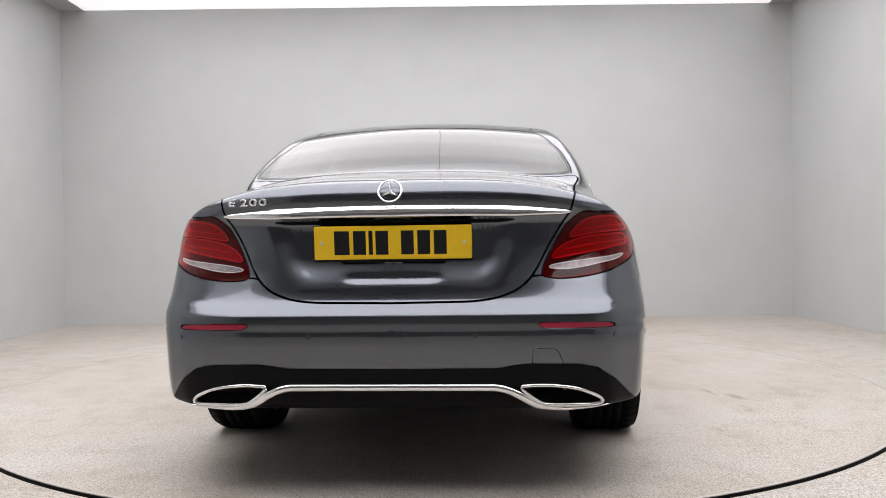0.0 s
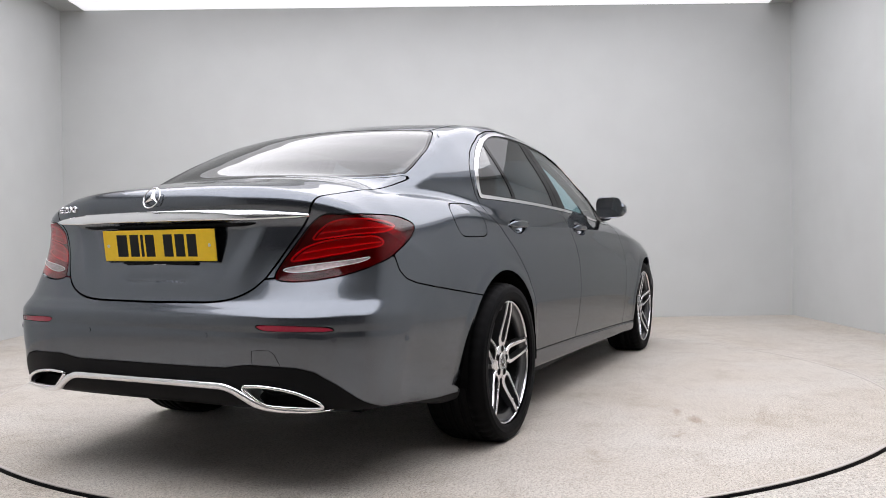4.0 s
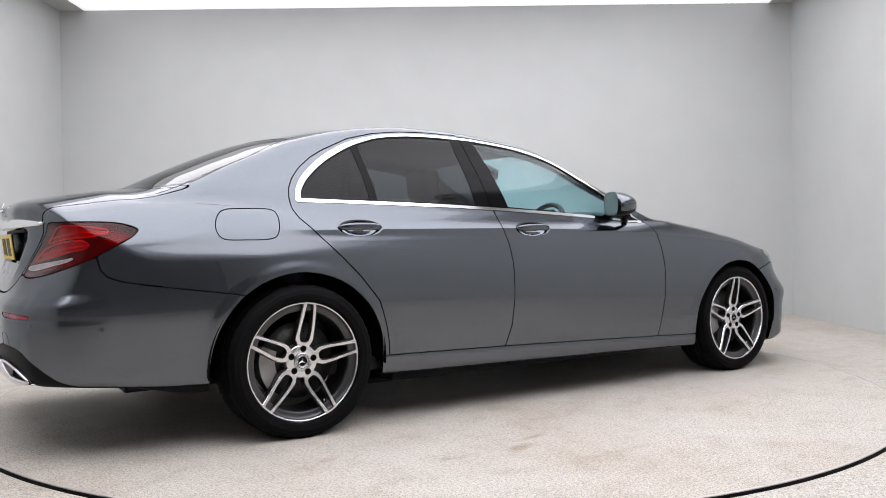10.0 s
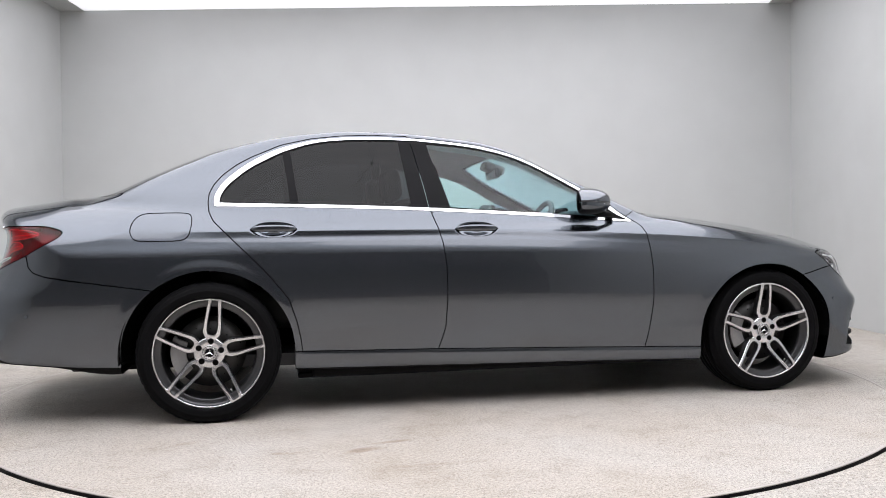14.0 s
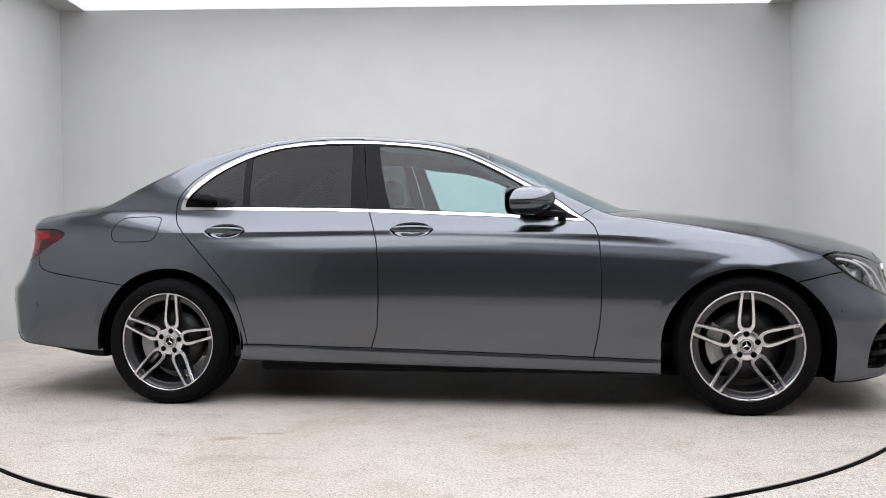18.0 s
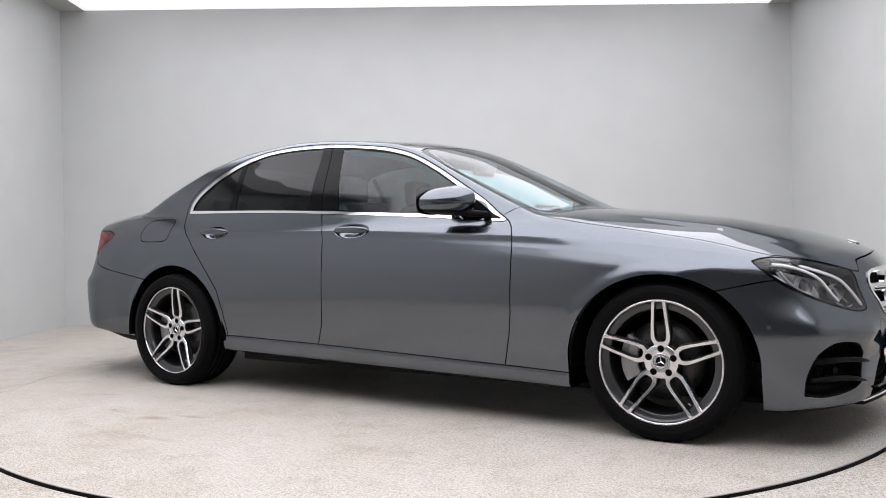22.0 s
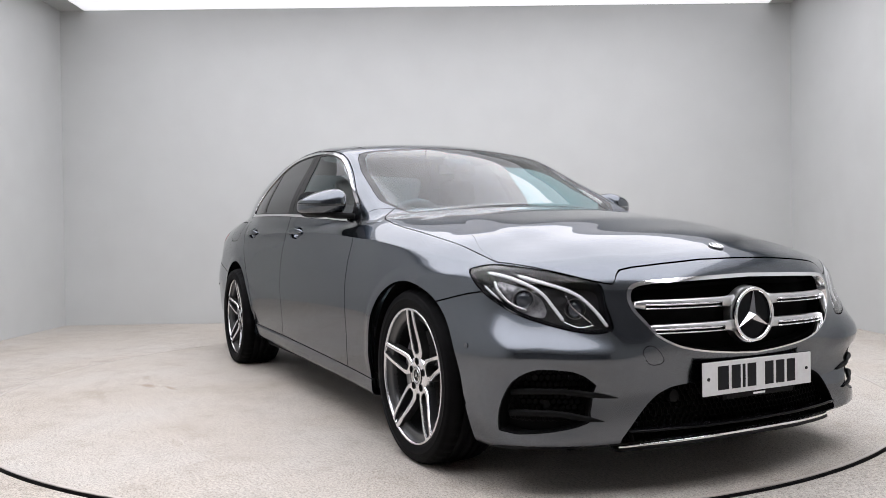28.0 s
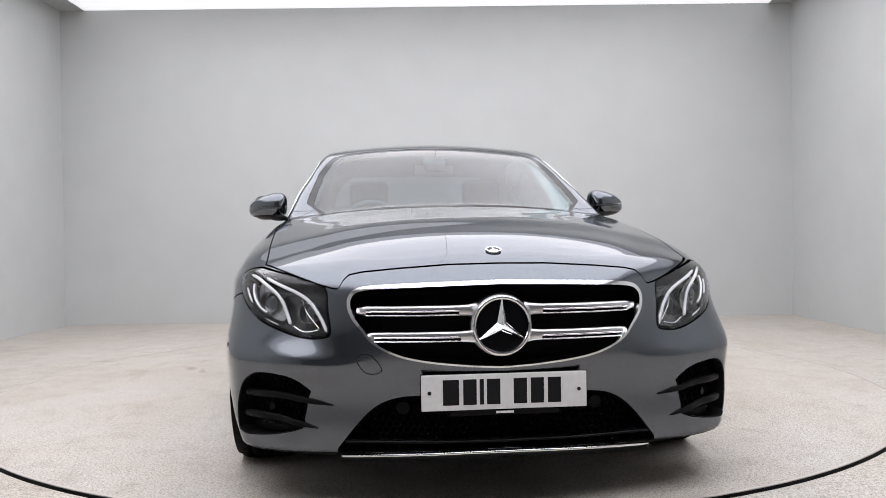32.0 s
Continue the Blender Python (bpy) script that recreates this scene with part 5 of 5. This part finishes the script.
def wheel(xc, s, lean, r, w):
    """s = -1 on the car's right. lean: how far the first spoke is turned."""
    C = Vector((xc, s * .800, r - .008)) + Vector(OFF)
    turn = Matrix.Rotation(0 if s < 0 else math.pi, 4, "Z") @ Matrix.Rotation(radians(lean), 4, "Y")
    base = Matrix.Translation(C) @ turn
    hub = part("wheel", lathe_bm([(-.088, .2125), (-.03, .207), (.05, .207), (.10, .228), (.112, .25)], 72), BARREL, car, "dark grey rim barrel with machined silver twin spokes", True)
    hub.matrix_basis = base @ Matrix.Diagonal((1.036, 1, 1.036, 1))

    def sub(name, bm, material, label="", sm=True):
        return part(name, bm, material, hub, label, sm)

    sub("rim_lip", lathe_bm([(-.108, .2422), (-.1140, .2432), (-.1160, .2455), (-.1160, .2495), (-.1145, .2520), (-.111, .2535), (-.100, .2525)], 96), SPOKE, "machined silver rim edge")
    sub("rim_ring", lathe_bm([(-.109, .2424), (-.1045, .2415), (-.0985, .2360), (-.0955, .2260), (-.0945, .2160), (-.0920, .2128), (-.080, .2115), (-.03, .2085)], 96), POCKET)
    sub("tyre", tyre_bm(r / 1.036, w), RUBBER, "black low-profile tyre")
    for k in range(5):
        sp = new("spoke", SPOKE_MESH)
        sp.parent = hub
        sp.matrix_basis = Matrix.Rotation(2 * math.pi * k / 5, 4, "Y")
        a = 2 * math.pi * k / 5
        bm = lathe_bm([(-.0885, .0105), (-.0885, .0135), (-.087, .0142), (-.060, .0142)], 20)
        bmesh.ops.translate(bm, vec=(.0525 * math.sin(a), 0, .0525 * math.cos(a)), verts=bm.verts)
        sub("bolt_hole", bm, POCKET)
        bm = bmesh.new()
        bmesh.ops.create_cone(bm, cap_ends=True, segments=18, radius1=.0128, radius2=.0128, depth=.004)
        bmesh.ops.rotate(bm, cent=(0, 0, 0), matrix=Matrix.Rotation(math.pi / 2, 3, "X"), verts=bm.verts)
        bmesh.ops.translate(bm, vec=(.0525 * math.sin(a), -.0872, .0525 * math.cos(a)), verts=bm.verts)
        sub("bolt", bm, DARK, sm=False)
    sub("hub_face", lathe_bm([(-.0850, .0), (-.0852, .036), (-.0865, .040), (-.0865, .066), (-.082, .071), (-.05, .074)], 60), SPOKE)
    sub("centre_cap", lathe_bm([(-.0905, .0), (-.0905, .030), (-.0890, .0345), (-.084, .036)], 40), GLOSS, "black centre cap")
    sub("cap_ring", lathe_bm([(-.0905, .0215), (-.0918, .0225), (-.0905, .0235)], 40), CHROME)
    sub("cap_ring", lathe_bm([(-.0890, .0245), (-.0912, .0252), (-.0912, .0340), (-.0880, .0354)], 40), SATIN, "satin silver outer cap ring")
    bm = bmesh.new()
    for q in range(16):
        a = 2 * math.pi * q / 16
        d_, e_ = Vector((math.sin(a), 0, math.cos(a))), Vector((math.cos(a), 0, -math.sin(a)))
        vs = [bm.verts.new(d_ * rr + e_ * ww + Vector((0, -.0914, 0))) for rr, ww in ((.0272, -.0036), (.0272, .0036), (.0316, .0040), (.0316, -.0040))]
        bm.faces.new(vs)
    sub("cap_marks", bm, INK, "dark bars round the cap ring", sm=False)
    sub("valve", tube_bm([(.120, -.086, -.168), (.112, -.100, -.158)], .0038, 8), SATIN)
    bm = emblem_bm(.0205, .0004, .003)
    bmesh.ops.rotate(bm, cent=(0, 0, 0), matrix=Matrix.Rotation(-math.pi / 2, 3, "Z"), verts=bm.verts)
    bmesh.ops.translate(bm, vec=(0, -.0908, 0), verts=bm.verts)
    sub("cap_star", bm, CHROME, sm=False)
    # brake disc and caliper stay with the axle
    bm = lathe_bm([(-.030, .075), (-.030, .168), (-.006, .168), (-.006, .075), (-.055, .070), (-.055, .0)], 64)
    disc = part("brake_disc", bm, IRON, car, "grey cast brake disc", True)
    disc.matrix_basis = Matrix.Translation(C) @ Matrix.Rotation(0 if s < 0 else math.pi, 4, "Z")
    for q in range(24):
        a, rr = 2 * math.pi * q / 24, .110 + .018 * (q % 3)
        b = bmesh.new()
        bmesh.ops.create_cone(b, cap_ends=True, segments=8, radius1=.003, radius2=.003, depth=.002)
        bmesh.ops.rotate(b, cent=(0, 0, 0), matrix=Matrix.Rotation(math.pi / 2, 3, "X"), verts=b.verts)
        bmesh.ops.translate(b, vec=(rr * math.sin(a), -.0305, rr * math.cos(a)), verts=b.verts)
        part("disc_hole", b, DARK, disc)
    bm = bmesh.new()
    ang = [math.radians(v) for v in range(-34, 35, 4)]
    rows = []
    for a in ang:
        rows.append([bm.verts.new((rr * math.cos(a), yy, rr * math.sin(a))) for yy, rr in ((-.052, .112), (-.056, .150), (-.050, .182), (.02, .186), (.02, .112))])
    for A, B in zip(rows, rows[1:]):
        for i in range(5):
            bm.faces.new((A[i], A[(i + 1) % 5], B[(i + 1) % 5], B[i]))
    bm.faces.new(rows[0][::-1])
    bm.faces.new(rows[-1])
    bmesh.ops.recalc_face_normals(bm, faces=bm.faces)
    back = 178 if xc > 0 else 190
    cal = part("brake_caliper", bm, CALIPER, car, "grey brake caliper")
    cal.matrix_basis = Matrix.Translation(C) @ Matrix.Rotation(radians(-back), 4, "Y")
    if s > 0:
        cal.matrix_basis = Matrix.Translation(C) @ Matrix.Diagonal((1, -1, 1, 1)) @ Matrix.Rotation(radians(-back), 4, "Y")
    # wheel-arch liner
    R = .398 if xc < 0 else .382
    bm = bmesh.new()
    rows = []
    for v in range(-6, 187, 6):
        a = math.radians(v)
        rows.append([bm.verts.new((xc + OFF[0] + R * 1.03 * math.cos(a), s * yy + OFF[1], .325 + R * math.sin(a))) for yy in (.46, .60, .905)])
    mid_ = bm.verts.new((xc + OFF[0], s * .46 + OFF[1], .30))
    for A, B in zip(rows, rows[1:]):
        bm.faces.new((A[0], A[1], B[1], B[0]))
        bm.faces.new((A[1], A[2], B[2], B[1]))
        bm.faces.new((A[0], B[0], mid_))
    part("arch_liner", bm, DARK, car)


wheel(-1.4695, -1, 7, .337, .134)
wheel(1.4695, -1, 0, .3385, .121)
wheel(-1.4695, 1, 20, .337, .134)
wheel(1.4695, 1, 33, .3385, .121)

# slabs added under the body to keep light off the floor there
part("under_light_block", place(box_bm(-1.05, 2.08, -.62, .62, .140, .170, .008), (0, 0, 0)), BLACK, car, "black slab added under the body to block light")
part("rear_light_block", place(box_bm(-2.15, -1.06, -.60, .60, .222, .255, .008), (0, 0, 0)), BLACK, car, "black slab added under the tail to block light")
for s in (1, -1):
    part("side_light_block", place(box_bm(-.98, .98, -.10, .10, .176, .230, .008), (0, s * .715, 0)), BLACK, car)

# ---- cabin ----
INSIDE = half_body(80, 64, 40)
P_ = INSIDE[0]
INSIDE = clip(INSIDE, np.maximum(P_[:, 0] - 1.25, -2.05 - P_[:, 0]))
for f_ in (lambda M: xz(M, INNER), ):
    INSIDE = clip(INSIDE, -f_(INSIDE) + .004 - .030 * smooth(1.06, 1.12, INSIDE[0][:, 2]) * smooth(-.45, -.30, INSIDE[0][:, 0]))
x, y, z = INSIDE[0][:, 0], -INSIDE[0][:, 1], INSIDE[0][:, 2]
f = np.maximum(np.maximum(y - np.interp(z, *np.array(SCREEN_SIDE).T) + .02, z - np.interp(y, *np.array(SCREEN_TOP).T)), x - np.interp(y, *np.array(BONNET_REAR).T) + .05)
INSIDE = clip(INSIDE, -np.where(x > -.4, f, 1))
x, y, z = INSIDE[0][:, 0], -INSIDE[0][:, 1], INSIDE[0][:, 2]
f = np.maximum(np.maximum(y - np.interp(z, *np.array(BACK_SIDE).T) + .01, z - np.interp(y, *np.array(BACK_TOP).T)), np.interp(y, *np.array(BACK_FOOT).T) - x + .01)
INSIDE = clip(INSIDE, -np.where(x < -1.3, f, 1))
x, y, z = INSIDE[0][:, 0], -INSIDE[0][:, 1], INSIDE[0][:, 2]
INSIDE = clip(INSIDE, np.minimum(-arch(x, z) + .01, y - .5))
both_in = both(INSIDE)
lining = clip(both_in, 1.06 - both_in[0][:, 2])
walls = clip(both_in, both_in[0][:, 2] - 1.06)
hollow("headlining", lining, LINING, car, .024, "dark grey cabin headlining")
hollow("cabin_wall", walls, LEATHER, car, .030, "black cabin trim")


def cushion(name, x0, x1, y0, y1, z0, z1, parent, bevel=.04, tilt=0.0, material=None, label=""):
    bm = box_bm(-(x1 - x0) / 2, (x1 - x0) / 2, -(y1 - y0) / 2, (y1 - y0) / 2, 0, z1 - z0, bevel, 4)
    return part(name, place(bm, ((x0 + x1) / 2, (y0 + y1) / 2, z0), Matrix.Rotation(radians(tilt), 3, "Y")), material or LEATHER, parent, label, True)


for yy in (-.37, .37):
    seat = cushion("front_seat", -.30, .25, yy - .25, yy + .25, .38, .56, car, .05, 0, None, "black leather front seat")
    cushion("backrest", -.42, -.26, yy - .24, yy + .24, .50, 1.09, seat, .06, -14)
    cushion("headrest", -.56, -.46, yy - .125, yy + .125, 1.07, 1.245, seat, .045, -6)
    for d in (-.05, .05):
        part("headrest_post", place(tube_bm([(0, 0, 0), (0, 0, .07)], .007, 8), (-.50, yy + d, 1.02)), CHROME, seat)
bench = cushion("rear_bench", -1.35, -.85, -.62, .62, .40, .60, car, .06, 0, None, "black leather rear bench")
cushion("rear_backrest", -1.42, -1.24, -.60, .60, .52, 1.03, bench, .06, -20)
for yy in (-.38, .38):
    cushion("rear_headrest", -1.56, -1.46, yy - .13, yy + .13, .99, 1.14, bench, .045, -8)
cushion("parcel_shelf", -2.05, -1.45, -.60, .60, .985, 1.02, car, .01)
dash = cushion("dashboard", .50, 1.02, -.66, .66, .70, .965, car, .07, 0, None, "black leather dashboard")
cushion("instrument_hood", .52, .72, -.52, -.20, .93, 1.01, dash, .035)
cushion("centre_screen", .60, .63, -.18, .14, .93, 1.04, dash, .012, -12, GLOSS)
cushion("centre_console", -.25, .60, -.12, .12, .40, .66, car, .04)
ring_pts = [(.178 * math.cos(a) * .42, .178 * math.sin(a), .178 * math.cos(a) * .91) for a in np.linspace(0, 2 * math.pi, 40, endpoint=False)]
sw = part("steering_wheel", place(tube_bm(ring_pts, .016, 10, True), (.335, -.37, .895)), LEATHER, car, "black leather steering wheel", True)
cushion("airbag_cover", .31, .37, -.44, -.30, .84, .94, sw, .025, 22)
for a in (-.25, math.pi + .25, math.pi * 1.5):
    q = Vector((-.178 * .42 * math.sin(a) * -1, .178 * math.cos(a), .178 * math.sin(a) * .91))
    part("wheel_spoke", place(tube_bm([Vector((0, 0, 0)), q], .013, 8), (.338, -.37, .893)), SATIN, sw)
cushion("rear_view_mirror", .165, .195, -.125, .115, 1.222, 1.285, car, .012, -8, GLOSS, "black rear-view mirror on the windscreen")
cushion("camera_housing", .10, .235, -.065, .060, 1.262, 1.318, car, .018, 20, LEATHER)
part("cabin_floor", place(box_bm(-1.45, 1.0, -.80, .80, .24, .30), (0, 0, 0)), LEATHER, car)

# ---- what moves ----
def motions():
    rows = [(k * .25, pose(0, 0, 0, 0, 0, 90 + TURN0 + RATE * k * .25)) for k in range(129)]
    walk(turntable, rows)
    walk(car, rows)


motions()
